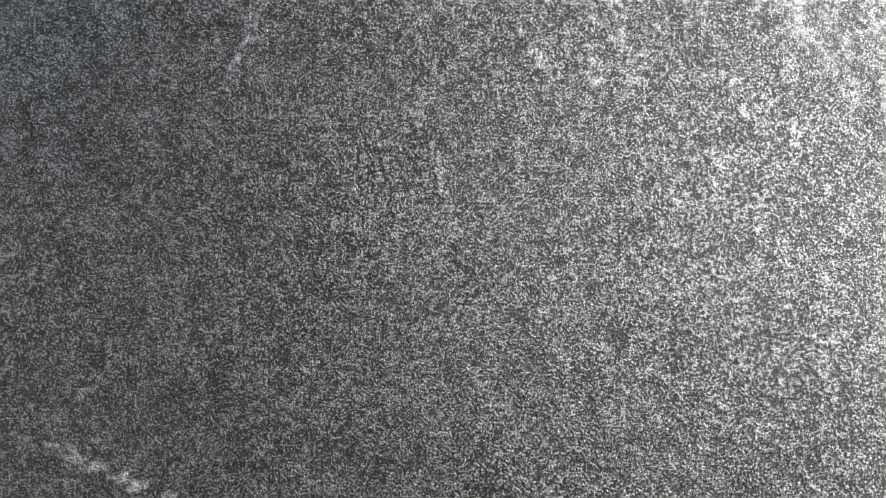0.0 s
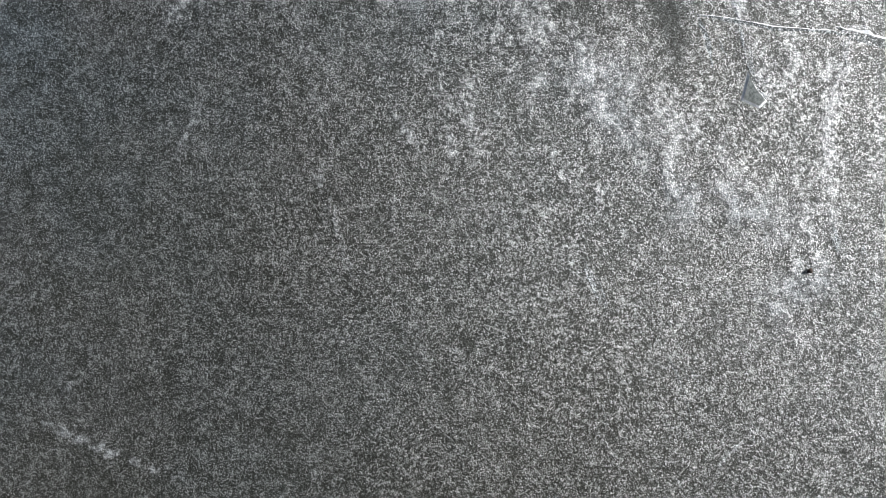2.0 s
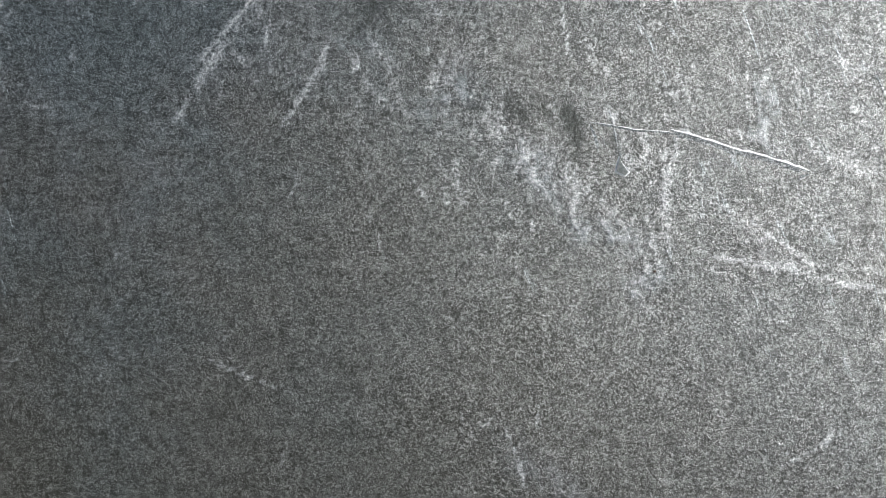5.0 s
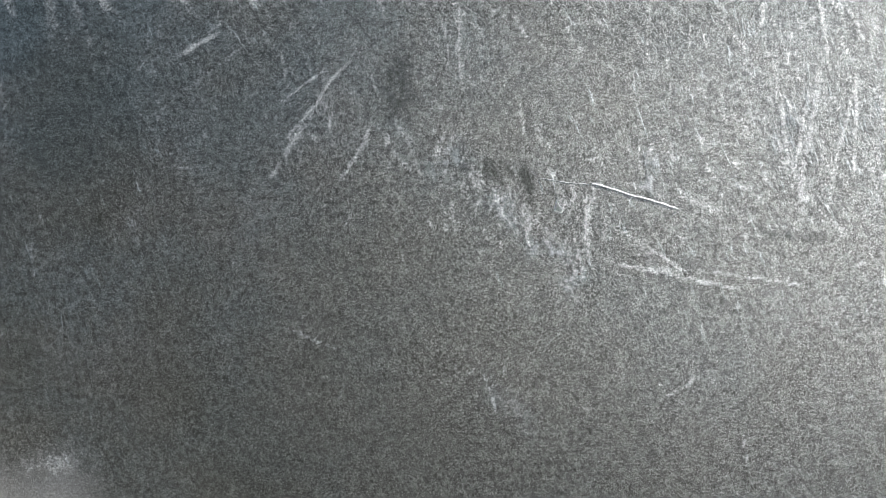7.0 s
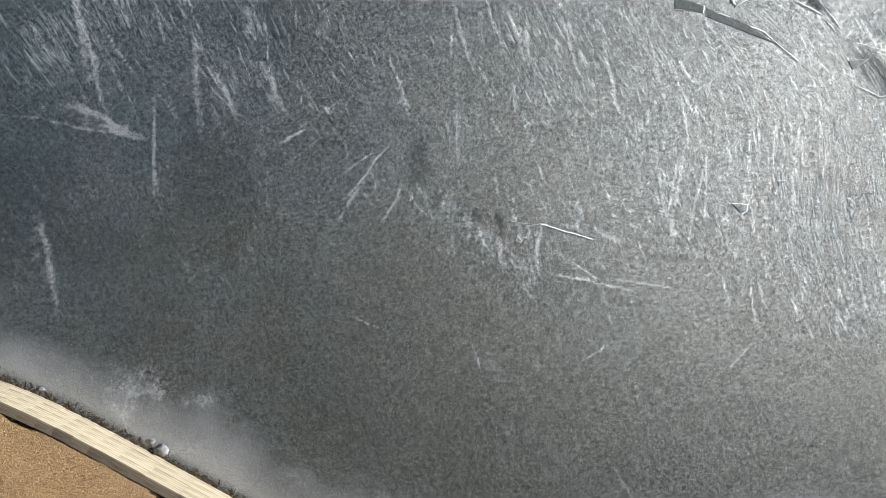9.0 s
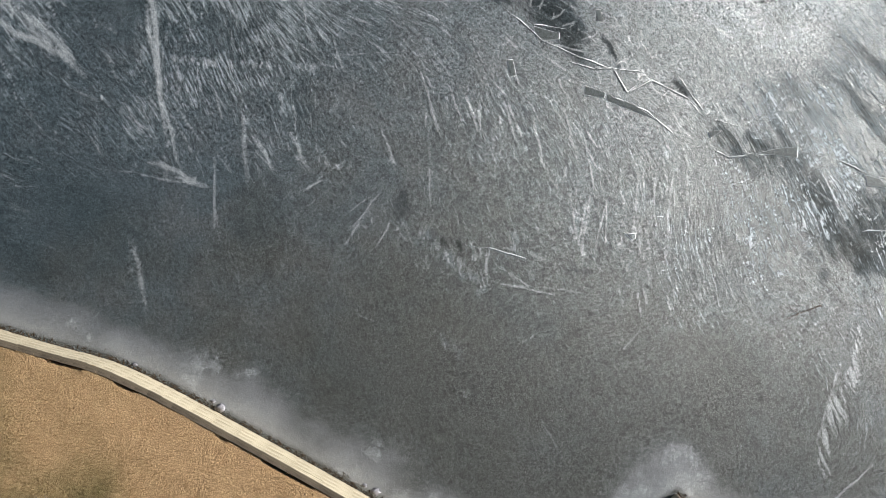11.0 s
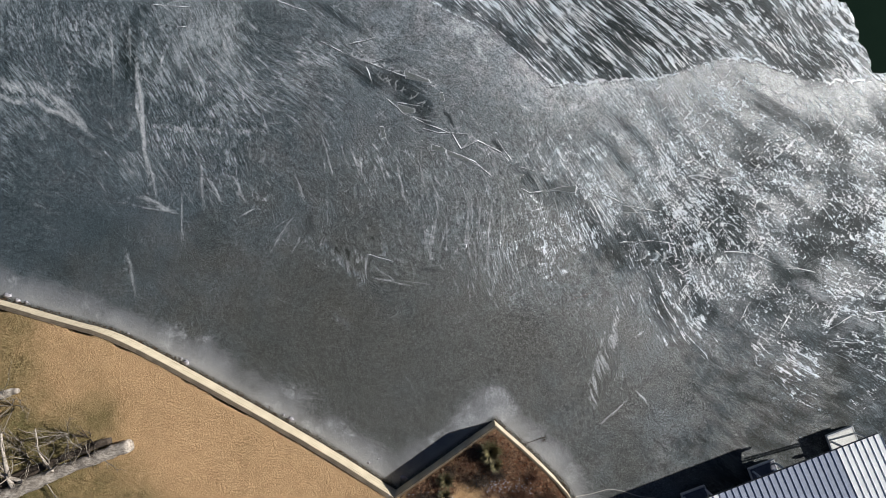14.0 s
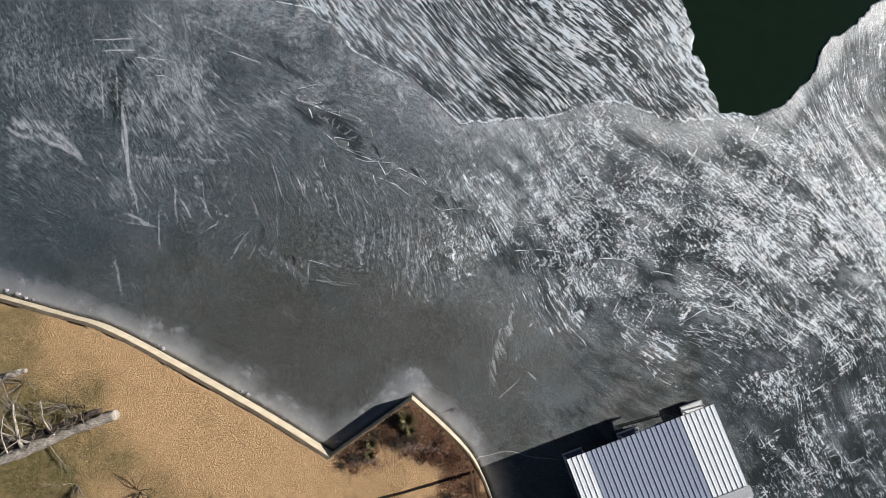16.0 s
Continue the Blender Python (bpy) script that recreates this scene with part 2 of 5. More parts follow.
M_WHITE = plain_material("white_roof_sheet", (0.72, 0.73, 0.74), (0.82, 0.83, 0.84), 3, 0.4, 0.0, 0.05)
M_ZINC = plain_material("grey_roof_sheet", (0.255, 0.285, 0.36), (0.335, 0.365, 0.45), 9, 0.42, 0.0, 0.05)
M_STEEL = plain_material("painted_steel", (0.05, 0.052, 0.055), (0.10, 0.10, 0.11), 12, 0.5)
# One deck material in two copies: darkened for roof shade, pale for sun.
M_SHADE_DECK = plain_material("shaded_deck", (0.10, 0.105, 0.13), (0.17, 0.175, 0.21), 10, 0.8)
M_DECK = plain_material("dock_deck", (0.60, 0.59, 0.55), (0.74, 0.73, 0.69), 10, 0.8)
M_RIM = plain_material("galvanised_rim", (0.45, 0.46, 0.47), (0.62, 0.63, 0.64), 14, 0.45, 0.3)
M_FLOAT = plain_material("black_float", (0.012, 0.012, 0.013), (0.03, 0.03, 0.03), 6, 0.6)
M_ROCK = plain_material("pale_stone", (0.12, 0.115, 0.12), (0.42, 0.40, 0.43), 11, 0.85, 0.0, 0.5)
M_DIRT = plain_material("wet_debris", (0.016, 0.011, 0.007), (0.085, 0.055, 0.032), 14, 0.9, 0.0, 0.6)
M_POST = wood_material("brown_post", (0.11, 0.06, 0.03), (0.22, 0.13, 0.07), 0.8, (30, 30, 2), 0.05)
M_YUCCA = plain_material("yucca_leaf", (0.055, 0.05, 0.018), (0.20, 0.165, 0.075), 10, 0.6)
M_STRAW = plain_material("dead_brush", (0.10, 0.055, 0.032), (0.26, 0.16, 0.10), 10, 0.9)
M_PEBBLE = plain_material("violet_pebble", (0.20, 0.185, 0.22), (0.58, 0.56, 0.61), 15, 0.8, 0.0, 0.4)
M_RUST = plain_material("rust_brown_brush", (0.055, 0.025, 0.016), (0.20, 0.095, 0.055), 12, 0.9)
M_ROPE = plain_material("pale_rope", (0.35, 0.34, 0.31), (0.5, 0.48, 0.44), 30, 0.9)
M_LEAF = plain_material("dead_leaf", (0.02, 0.012, 0.008), (0.06, 0.035, 0.02), 30, 0.8)


# ---- building helpers ----
def part(name, bm, mat, parent=None, label="", smooth=False):
    me = bpy.data.meshes.new(name)
    bm.to_mesh(me)
    bm.free()
    me.materials.append(mat)
    if smooth:
        me.polygons.foreach_set("use_smooth", [True] * len(me.polygons))
    ob = new(name, me)
    ob.parent = parent
    if label:
        tagged(ob, label)
    return ob


def raw(name, verts, faces, mat, parent=None, smooth=False):
    me = bpy.data.meshes.new(name)
    me.from_pydata(verts, [], faces)
    me.materials.append(mat)
    if smooth:
        me.polygons.foreach_set("use_smooth", [True] * len(me.polygons))
    ob = new(name, me)
    ob.parent = parent
    return ob


def thing(name, label, category, group="", at=(0, 0, 0)):
    ob = new(name)
    ob.location = at
    return tagged(ob, label, category, group)


def box(bm, centre, size, turn=0.0, bevel=0.0, tilt=None):
    m = Matrix.Translation(centre) @ Matrix.Rotation(turn, 4, 'Z')
    if tilt is not None:
        m = m @ tilt
    r = bmesh.ops.create_cube(bm, size=1, matrix=m @ Matrix.Diagonal((*size, 1)))
    if bevel:
        edges = {e for v in r["verts"] for e in v.link_edges}
        bmesh.ops.bevel(bm, geom=list(edges), offset=bevel, segments=1, affect='EDGES')
    return bm


def tube(verts, faces, pts, radii, sides=6):
    """Adds a tapered tube along pts to the two lists."""
    base = len(verts)
    up0 = Vector((0.13, 0.21, 1)).normalized()
    for i, p in enumerate(pts):
        d = (Vector(pts[min(i + 1, len(pts) - 1)]) - Vector(pts[max(i - 1, 0)])).normalized()
        a = d.cross(up0)
        a = a.normalized() if a.length > 1e-3 else Vector((1, 0, 0))
        c = d.cross(a)
        for k in range(sides):
            w = 2 * math.pi * k / sides
            verts.append(Vector(p) + (a * math.cos(w) + c * math.sin(w)) * radii[i])
    for i in range(len(pts) - 1):
        for k in range(sides):
            q, r = base + i * sides, base + (i + 1) * sides
            faces.append((q + k, q + (k + 1) % sides, r + (k + 1) % sides, r + k))
    faces.append(tuple(base + k for k in reversed(range(sides))))
    faces.append(tuple(base + (len(pts) - 1) * sides + k for k in range(sides)))


def wander(rng, start, way, length, steps, bend, lift=0.0):
    p, d, pts = Vector(start), Vector(way).normalized(), [Vector(start)]
    for _ in range(steps):
        d = (d + Vector((rng.uniform(-bend, bend), rng.uniform(-bend, bend), rng.uniform(-bend, bend) * 0.5 + lift))).normalized()
        p = p + d * (length / steps)
        pts.append(p.copy())
    return pts


# ---- plan of the shore ----
WALL_TOP, LAWN_EDGE = 0.87, 0.83
MAIN = [(-60, 9.0), (-30, -0.3), (-23.2, -2.15), (-19.3, -3.27), (-17.9, -3.62), (-16.55, -4.22), (-15.2, -4.93), (-12.1, -6.62), (-8.9, -8.42), (-5.85, -10.36)]
INNER, TIP = (-5.85, -10.36), (-1.70, -7.42)
EAST = [TIP, (-0.22, -8.70), (1.22, -10.15), (1.85, -11.2), (2.48, -12.75), (3.6, -16.5), (6, -40)]
LAND = np.array([(-600, 170)] + MAIN + EAST + [(20, -600), (-600, -600)], float)


def inland(px, py, poly=LAND):
    """Distance to the edge of a polygon (positive inside) and the nearest point of the edge."""
    best = np.full(px.shape, 1e9)
    nx, ny, inside = np.zeros_like(px), np.zeros_like(py), np.zeros(px.shape, bool)
    for (ax, ay), (bx, by) in zip(poly, np.roll(poly, -1, 0)):
        ex, ey = bx - ax, by - ay
        s = np.clip(((px - ax) * ex + (py - ay) * ey) / (ex * ex + ey * ey), 0, 1)
        qx, qy = ax + s * ex, ay + s * ey
        d = np.hypot(px - qx, py - qy)
        near = d < best
        best, nx, ny = np.where(near, d, best), np.where(near, qx, nx), np.where(near, qy, ny)
        if ay != by:
            inside ^= ((ay > py) != (by > py)) & (px < ax + (py - ay) * ex / ey)
    return np.where(inside, best, -best), nx, ny


def line_distance(px, py, pts):
    best = np.full(px.shape, 1e9)
    for (ax, ay), (bx, by) in zip(pts, pts[1:]):
        ex, ey = bx - ax, by - ay
        s = np.clip(((px - ax) * ex + (py - ay) * ey) / (ex * ex + ey * ey), 0, 1)
        best = np.minimum(best, np.hypot(px - ax - s * ex, py - ay - s * ey))
    return best


def lines(lo, hi, step, out_lo, out_hi):
    """Grid lines: even between lo and hi, growing apart beyond."""
    mid = list(np.arange(lo, hi + step / 2, step))
    left, right, d = [lo], [hi], step
    while left[-1] > out_lo or right[-1] < out_hi:
        d *= 1.7
        left.append(max(left[-1] - d, out_lo)), right.append(min(right[-1] + d, out_hi))
    left = sorted({round(x, 4) for x in left if x < lo - 1e-6})
    right = sorted({round(x, 4) for x in right if x > hi + 1e-6})
    return np.array(left + mid + right)


RNG = np.random.default_rng(7)


def value_noise(px, py, cell, seed):
    g = np.random.default_rng(seed).random((256, 256))
    x, y = px / cell + 77.3, py / cell + 31.7
    i, j = np.floor(x).astype(int), np.floor(y).astype(int)
    u, v = x - i, y - j
    u, v = u * u * (3 - 2 * u), v * v * (3 - 2 * v)
    i0, j0, i1, j1 = i % 256, j % 256, (i + 1) % 256, (j + 1) % 256
    return (g[i0, j0] * (1 - u) + g[i1, j0] * u) * (1 - v) + (g[i0, j1] * (1 - u) + g[i1, j1] * u) * v


def fbm(px, py, cell, seed, octaves=4):
    total, amp, norm = 0, 1.0, 0.0
    for k in range(octaves):
        total = total + amp * value_noise(px, py, cell / 2 ** k, seed + k)
        norm, amp = norm + amp, amp * 0.55
    return total / norm


def blend(px, py, spots, power=3.0):
    """Values given at a few places, blended over the plan."""
    top, low = 0, 0
    for x, y, val in spots:
        w = 1 / (((px - x) ** 2 + (py - y) ** 2) + 1.0) ** (power / 2)
        top, low = top + w * val, low + w
    return top / low


def smooth(x, lo, hi):
    t = np.clip((x - lo) / (hi - lo), 0, 1)
    return t * t * (3 - 2 * t)


# ---- lake ice ----
# main lines of the ice: the frozen pressure ridge, the open hole
RIDGE = [(-12, 14.5), (-9.4, 13.2), (-7.3, 12.8), (-5.85, 11.9), (-4.95, 10.6), (-3.2, 9.65), (-1.4, 8.8), (-0.2, 7.6), (0.8, 6.8), (3.3, 6.95), (5.1, 7.05), (7.0, 7.6), (8.0, 7.9), (9.5, 7.75), (11.5, 6.95), (13.9, 6.95)]
HOLE = np.array([(12.4, 13.6), (12.95, 11.4), (12.85, 10.3), (13.6, 9.6), (13.95, 8.4), (14.5, 7.2), (16.1, 7.1), (18.0, 8.0), (19.2, 9.6), (20.1, 11.1), (22.9, 13.2), (26, 16), (22, 20), (14, 18)])
def strokes(px, py, rows):
    """Brushed streaks of frost: x, y of the middle, direction in degrees, half length, half width, amount."""
    out = np.zeros_like(px)
    gx, gy = px[0], py[:, 0]
    for k, (x, y, deg, length, width, amount) in enumerate(rows):
        reach = 1.5 * length + 3 * width
        part_ = np.s_[np.searchsorted(gy, y - reach):np.searchsorted(gy, y + reach), np.searchsorted(gx, x - reach):np.searchsorted(gx, x + reach)]
        c, s = math.cos(radians(deg)), math.sin(radians(deg))
        u, v = (px[part_] - x) * c + (py[part_] - y) * s, -(px[part_] - x) * s + (py[part_] - y) * c
        width = 0.8 * width
        v = v + 0.5 * width * (value_noise(u + 5 * k, v * 0 + k, length * 0.5, 40 + k % 60) - 0.5) * 4
        out[part_] = np.maximum(out[part_], amount * np.exp(-(np.abs(u) / length) ** 3 - (v / width) ** 2))
    return out


def scattered(x0, x1, y0, y1, count, length, width, amount, seed, turn=0.0, spread=14.0):
    """Rows for strokes(): thin scratches strewn over a stretch, roughly along the wind."""
    rng = np.random.default_rng(seed)
    x, y = rng.uniform(x0, x1, count), rng.uniform(y0, y1, count)
    deg = np.degrees(wind_angle(x, y)) + turn + rng.normal(0, spread, count)
    return list(zip(x, y, deg, length * rng.uniform(0.3, 1.2, count), width * rng.uniform(0.6, 1.5, count), amount * rng.uniform(0.4, 1.1, count)))


def joined(*spans):
    """Grid lines in stretches of their own step, growing apart to the horizon beyond."""
    out = [np.arange(a, b - step / 2, step) for a, b, step in spans]
    far = spans[0][2] * 1.8 ** np.arange(1, 18)
    lo, hi = spans[0][0] - np.cumsum(far), spans[-1][1] + np.concatenate([[0], np.cumsum(far)])
    return np.concatenate([lo[lo > -700][::-1], *out, hi[hi < 700]])


SWEEP = [(2.6, 0.8), (3.4, -0.9), (4.8, -2.7), (6.7, -4.1), (9, -5.3), (11.5, -6.1), (14, -6.5)]      # a curved band combed by a gust
CELL = 0.125      # spacing of the wind's coordinates


def wind_angle(qx, qy):
    """The direction in which the frost was swept, in radians."""
    deg = blend(qx, qy, [(16, 10, -39), (6, 10, -39), (10, 13, -39), (10, 4, -38), (14, 1, -38), (18, 2, -36), (18, -2, -46), (20, -8, -74), (12, -6.2, -10), (9, -5, -24), (6.5, -3.6, -38),
                         (6, 1, -50), (3, 3, -44), (-1, 0, -86), (-3, 1, -84), (-4, 4, -66), (-12, 3, -74), (-14, 0, -80), (-19, 5, -52), (-16, 6, -80), (3.5, -1, -62),
                         (-10, 7, -30), (-4, 8, -32), (-6, 5, -46), (2, -3, -66), (2.5, -5.5, -108), (22, 8, -70), (23, 9, -112), (24, 11, -112), (20, 5, -40), (22, 2, -42), (-22, 2, -20), (-20, 10, -70)])
    return np.radians(deg + 40 * (fbm(qx, qy, 3.0, 21, 3) - 0.5) + 24 * (fbm(qx, qy, 0.9, 33, 2) - 0.5) * smooth(8 - qy, 0, 2))


def wind_coordinates(x0, x1, y0, y1):
    """Two coordinates, along and across the wind, whose slopes follow its direction as nearly as they can."""
    qx, qy = np.meshgrid(np.arange(x0, x1, CELL), np.arange(y0, y1, CELL))
    a = wind_angle(qx, qy)
    ny, nx = a.shape
    kx, ky = np.meshgrid(2 * np.pi * np.fft.fftfreq(2 * nx, CELL), 2 * np.pi * np.fft.fftfreq(2 * ny, CELL))
    k2 = kx ** 2 + ky ** 2
    k2[0, 0] = 1

    def fitted(gx, gy):
        gx = np.concatenate([gx, -gx[:, ::-1]], 1)
        gx = np.concatenate([gx, gx[::-1]], 0)
        gy = np.concatenate([gy, gy[:, ::-1]], 1)
        gy = np.concatenate([gy, -gy[::-1]], 0)
        return np.fft.ifft2(-1j * (kx * np.fft.fft2(gx) + ky * np.fft.fft2(gy)) / k2).real[:ny, :nx]

    out = []
    for cx, cy in ((np.cos(a), np.sin(a)), (-np.sin(a), np.cos(a))):
        stretch = np.ones_like(a)
        for _ in range(14):
            f = fitted(stretch * cx, stretch * cy)
            gy, gx = np.gradient(f, CELL)
            stretch = np.clip(gx * cx + gy * cy, 0.7, 1.5)
        out.append(f)
    return out


def sampled(grid, x0, y0, px, py):
    """A pattern read at any places, between its own points."""
    ny, nx = grid.shape
    u, v = np.clip((px - x0) / CELL, 0, nx - 1.001), np.clip((py - y0) / CELL, 0, ny - 1.001)
    i, j = u.astype(int), v.astype(int)
    u, v = u - i, v - j
    return (grid[j, i] * (1 - u) + grid[j, i + 1] * u) * (1 - v) + (grid[j + 1, i] * (1 - u) + grid[j + 1, i + 1] * u) * v


def fan(line, deg, spread, length, width, count, amount, seed, loose=0.0):
    """Rows for strokes(): blades of frost standing on a line, swept one way."""
    rng = random.Random(seed)
    rows = []
    for _ in range(count):
        k = rng.randrange(len(line) - 1)
        s, ln, a = rng.random(), length * rng.uniform(0.45, 1.2), deg + rng.uniform(-spread, spread)
        x, y = line[k][0] + (line[k + 1][0] - line[k][0]) * s, line[k][1] + (line[k + 1][1] - line[k][1]) * s
        x, y = x + rng.gauss(0, loose), y + rng.gauss(0, loose)
        rows.append((x + 0.6 * ln * math.cos(radians(a)), y + 0.6 * ln * math.sin(radians(a)), a, ln, width * rng.uniform(0.6, 1.4), amount * rng.uniform(0.6, 1.1)))
    return rows


def build_ice():
    gx = joined((-26, -15, 0.055), (-15, 5, 0.036), (5, 26, 0.055))
    gy = joined((-14.6, -7, 0.06), (-7, 8.4, 0.036), (8.4, 15.4, 0.055))
    px, py = np.meshgrid(gx, gy)
    sd = -inland(px, py)[0]                                  # distance from the shore
    hole = inland(px + 0.9 * (fbm(px, py, 0.9, 3, 5) - 0.5), py + 0.9 * (fbm(px, py, 0.9, 9, 5) - 0.5), HOLE)[0]
    inner = (np.abs(px) < 30) & (np.abs(py) < 20)
    flow_u, flow_v = (np.where(inner, sampled(g, -30, -20, px, py), c * px + d * py) for g, c, d in zip(wind_coordinates(-30, 30.1, -20, 20.1), (0.77, 0.64), (-0.64, 0.77)))
    patch, small_patch = fbm(px, py, 2.6, 71, 5), fbm(px, py, 0.7, 77, 3)
    # how much white frost lies where
    amount = blend(px, py, [(16, 10, 0.70), (6, 10, 0.62), (2, 9, 0.56), (10, 5, 0.60), (14, 2, 0.62), (18, -2, 0.62), (20, -8, 0.55), (12, -5, 0.62), (7, -3, 0.52), (10, 0, 0.61),
                            (6, 2, 0.60), (4, 0, 0.50), (3, 4, 0.46), (1, 1, 0.36), (-0.9, 0.3, 0.22), (0.2, 0.0, 0.30), (-3, 1, 0.10), (-6, 3, 0.14), (-8, -3, 0.0), (-11, 3, 0.14), (-14, 0, 0.06), (-19, 5, 0.10), (-15, 7, 0.10),
                            (-9, 8, 0.12), (-3, 8, 0.14), (-4, 13, 0.58), (-1, 11, 0.64), (-1, -5, 0.02), (4, -6, 0.04), (8, -7.5, 0.08), (22, 9, 0.40), (-20, 0, 0.0), (-0.5, -2.5, 0.12)] + [(20, 3, 0.60), (3.2, -2, 0.25), (-5.2, 5.6, 0.2), (12.8, -6.2, 0.3)], 4.0)
    ridge_y = np.interp(px, [p[0] for p in RIDGE], [p[1] for p in RIDGE])
    orderly = smooth(py - ridge_y, -0.1, 0.4) * smooth(px, -11, -9)          # evenly combed beyond the ridge
    swept = np.exp(-(line_distance(px, py, SWEEP) / (0.9 + 0.8 * smooth(px, 5, 11))) ** 4)
    steady = np.maximum(orderly, 0.85 * swept)
    open_ = smooth(fbm(px, py, 1.5, 87, 6), 0.53, 0.70)
    fleck = 0.5 + 0.9 * (amount - 0.70) + (0.42 - 0.10 * orderly) * (patch - 0.5) + (0.25 - 0.10 * orderly) * (small_patch - 0.5) - 0.45 * smooth(0.24 - amount, 0.0, 0.2) - 0.25 * (1 - orderly) * open_
    comb_amount = blend(px, py, [(-8, -5, 0.03), (-8, -2.5, 0.07), (-10.2, -1.6, 0.05), (-9.3, -0.6, 0.12), (-8, 0.5, 0.22), (-6, 0, 0.22), (-4, 0, 0.26), (-1, 0, 0.5), (-6, 3, 0.45), (-12, 2, 0.36), (-14, -1, 0.20), (-19, 4, 0.62), (-15, 7, 0.72), (-8, 9, 0.62), (-16, 11, 0.6),
                                 (-3, 8, 0.50), (2, 4.5, 0.75), (8, 3, 0.45), (14, 2, 0.40), (20, -6, 0.35), (8, -4, 0.40), (3, -3, 0.30), (0, -5, 0.10), (6, -8, 0.10), (4, 11, 0.25), (10, 10, 0.30), (20, 8, 0.5), (-20, -0.5, 0.22), (-5.2, 5.6, 0.25)], 4.0)
    bare = np.clip(0.85 * smooth(amount, 0.22, 0.42) + 2.2 * (fbm(px, py, 1.7, 83, 5) - 0.52) + 1.2 * (patch - 0.5), 0, 1)
    bare = np.maximum(bare, 0.85 * orderly)
    bare = np.maximum(bare, 0.6 * swept)
    bare = np.maximum(bare, 1.0 * np.exp(-(line_distance(px, py, [(5.5, -9.0), (13.5, -6.2)]) / 1.5) ** 2) * smooth(fbm(px, py, 1.2, 55, 4), 0.1, 0.6))
    bare *= blend(px, py, [(-8, -4, 0.25), (-8, 2, 0.25), (-14, 4, 0.35), (-16, -1, 0.35), (-4, 4, 0.4), (2.5, 4, 0.35), (0, 1.5, 0.5), (7, 1, 1.0), (14, 0, 1.0), (4, 10, 1.0), (2, -5, 0.3), (8, -6, 0.5), (18, -8, 1.0), (-10, 10, 0.5)])
    bare = np.maximum(bare, strokes(px, py, [(-14.3, 0.9, 88, 1.6, 0.6, 0.28), (-9.6, 0.9, 88, 1.0, 0.5, 0.3), (-8.2, -0.15, -28, 0.9, 0.25, 0.4), (-4.6, -1.05, -8, 1.0, 0.14, 0.35), (-13.2, -0.6, -76, 1.3, 0.45, 0.25), (-5.8, 6.9, -36, 2.3, 0.75, 1.0), (-17.1, 8.5, 90, 2.0, 0.7, 0.7), (-12.5, 9.0, -30, 2.0, 0.7, 0.2), (-8.3, 9.6, -35, 1.5, 0.3, 0.6), (-0.35, 2.6, -52, 1.1, 0.4, 0.55), (0.9, 2.5, -20, 0.8, 0.3, 0.8), (-3.6, 5.2, -62, 0.6, 0.12, 0.7), (-6.2, 7.75, -5, 0.8, 0.2, 0.8), (-5.0, 7.1, -24, 0.6, 0.2, 0.9), (-1.5, 4.2, -50, 0.6, 0.15, 0.7), (0.8, -4.6, 70, 0.35, 0.24, 0.28)]))
    bare = np.maximum(bare, blend(px, py, [(-16, 0, 0.20), (-20, 1, 0.20), (-12.5, 1.5, 0.10), (-8, 0, 0.0), (-15, 6, 0.12), (-9, 4, 0.15), (-6, -4, 0.0), (-12, -3, 0.12), (-3, 3, 0.12), (4, -4, 0.0), (0, 8, 0.0), (10, 2, 0.6), (16, -6, 0.6), (5, 5, 0.5), (18, 3, 0.6), (10, -3, 0.55), (6, 0, 0.5), (3, -2, 0.2), (6, -7, 0.25), (3, -7.5, 0.1), (9, -7, 0.5), (9, 10, 0.6)]))
    bare *= 1 - 0.22 * smooth(px, 2, 6) * smooth(py, -5, -3) * (1 - orderly)
    comb = np.clip((1 - 0.6 * bare * smooth(-px, -2, 2)) * 1.25 * comb_amount * (0.75 + 1.7 * (patch - 0.5) + 1.3 * (small_patch - 0.5)), 0, 1)
    # the ridge: a bright lip, a pale band below it
    rd = line_distance(px, py + 0.45 * (fbm(px, py, 0.6, 13) - 0.5), RIDGE)
    lip = np.exp(-(rd / 0.05) ** 2) * smooth(fbm(px, py, 1.1, 15), 0.2, 0.65)
    south = np.where(py < ridge_y, 1.0, 0.0)
    fleck += 0.7 * lip + 0.06 * swept * smooth(px, 4, 7) - 0.055 * (1 - orderly) * smooth(px, 2, 6)
    band = np.exp(-(rd / (1.6 + 0.9 * smooth(1 - px, 0, 4))) ** 2) * south * (0.6 + 0.4 * smooth(6 - px, 0, 6))
    frost = 0.85 * band * smooth(fbm(px, py, 1.5, 17, 5), 0.0, 0.7)
    fleck -= (0.30 + 0.26 * smooth(1.5 - px, 0, 2)) * band
    bare *= 1 - 0.8 * band
    # mist-like film along the wall
    soft = fbm(px, py, 1.3, 91, 5)
    shore = np.exp(-(np.clip(sd - 0.25, 0, 99) / (0.4 + 1.0 * soft)) ** 1.8) * smooth(sd, 0.02, 0.30)
    frost = np.maximum(frost, 0.78 * shore * (0.45 + 0.9 * soft))
    # pale young ice round the hole's far side
    rim = np.exp(-(np.clip(-hole, 0, 99) / 1.0) ** 4) * smooth(px + 0.3 * (py - 7), 15.8, 18.0)
    frost = np.maximum(frost, 0.32 * rim)
    fleck -= 1.0 * rim
    bare = bare * (1 - 0.6 * rim)
    fleck -= 0.6 * smooth(shore, 0.05, 0.5)
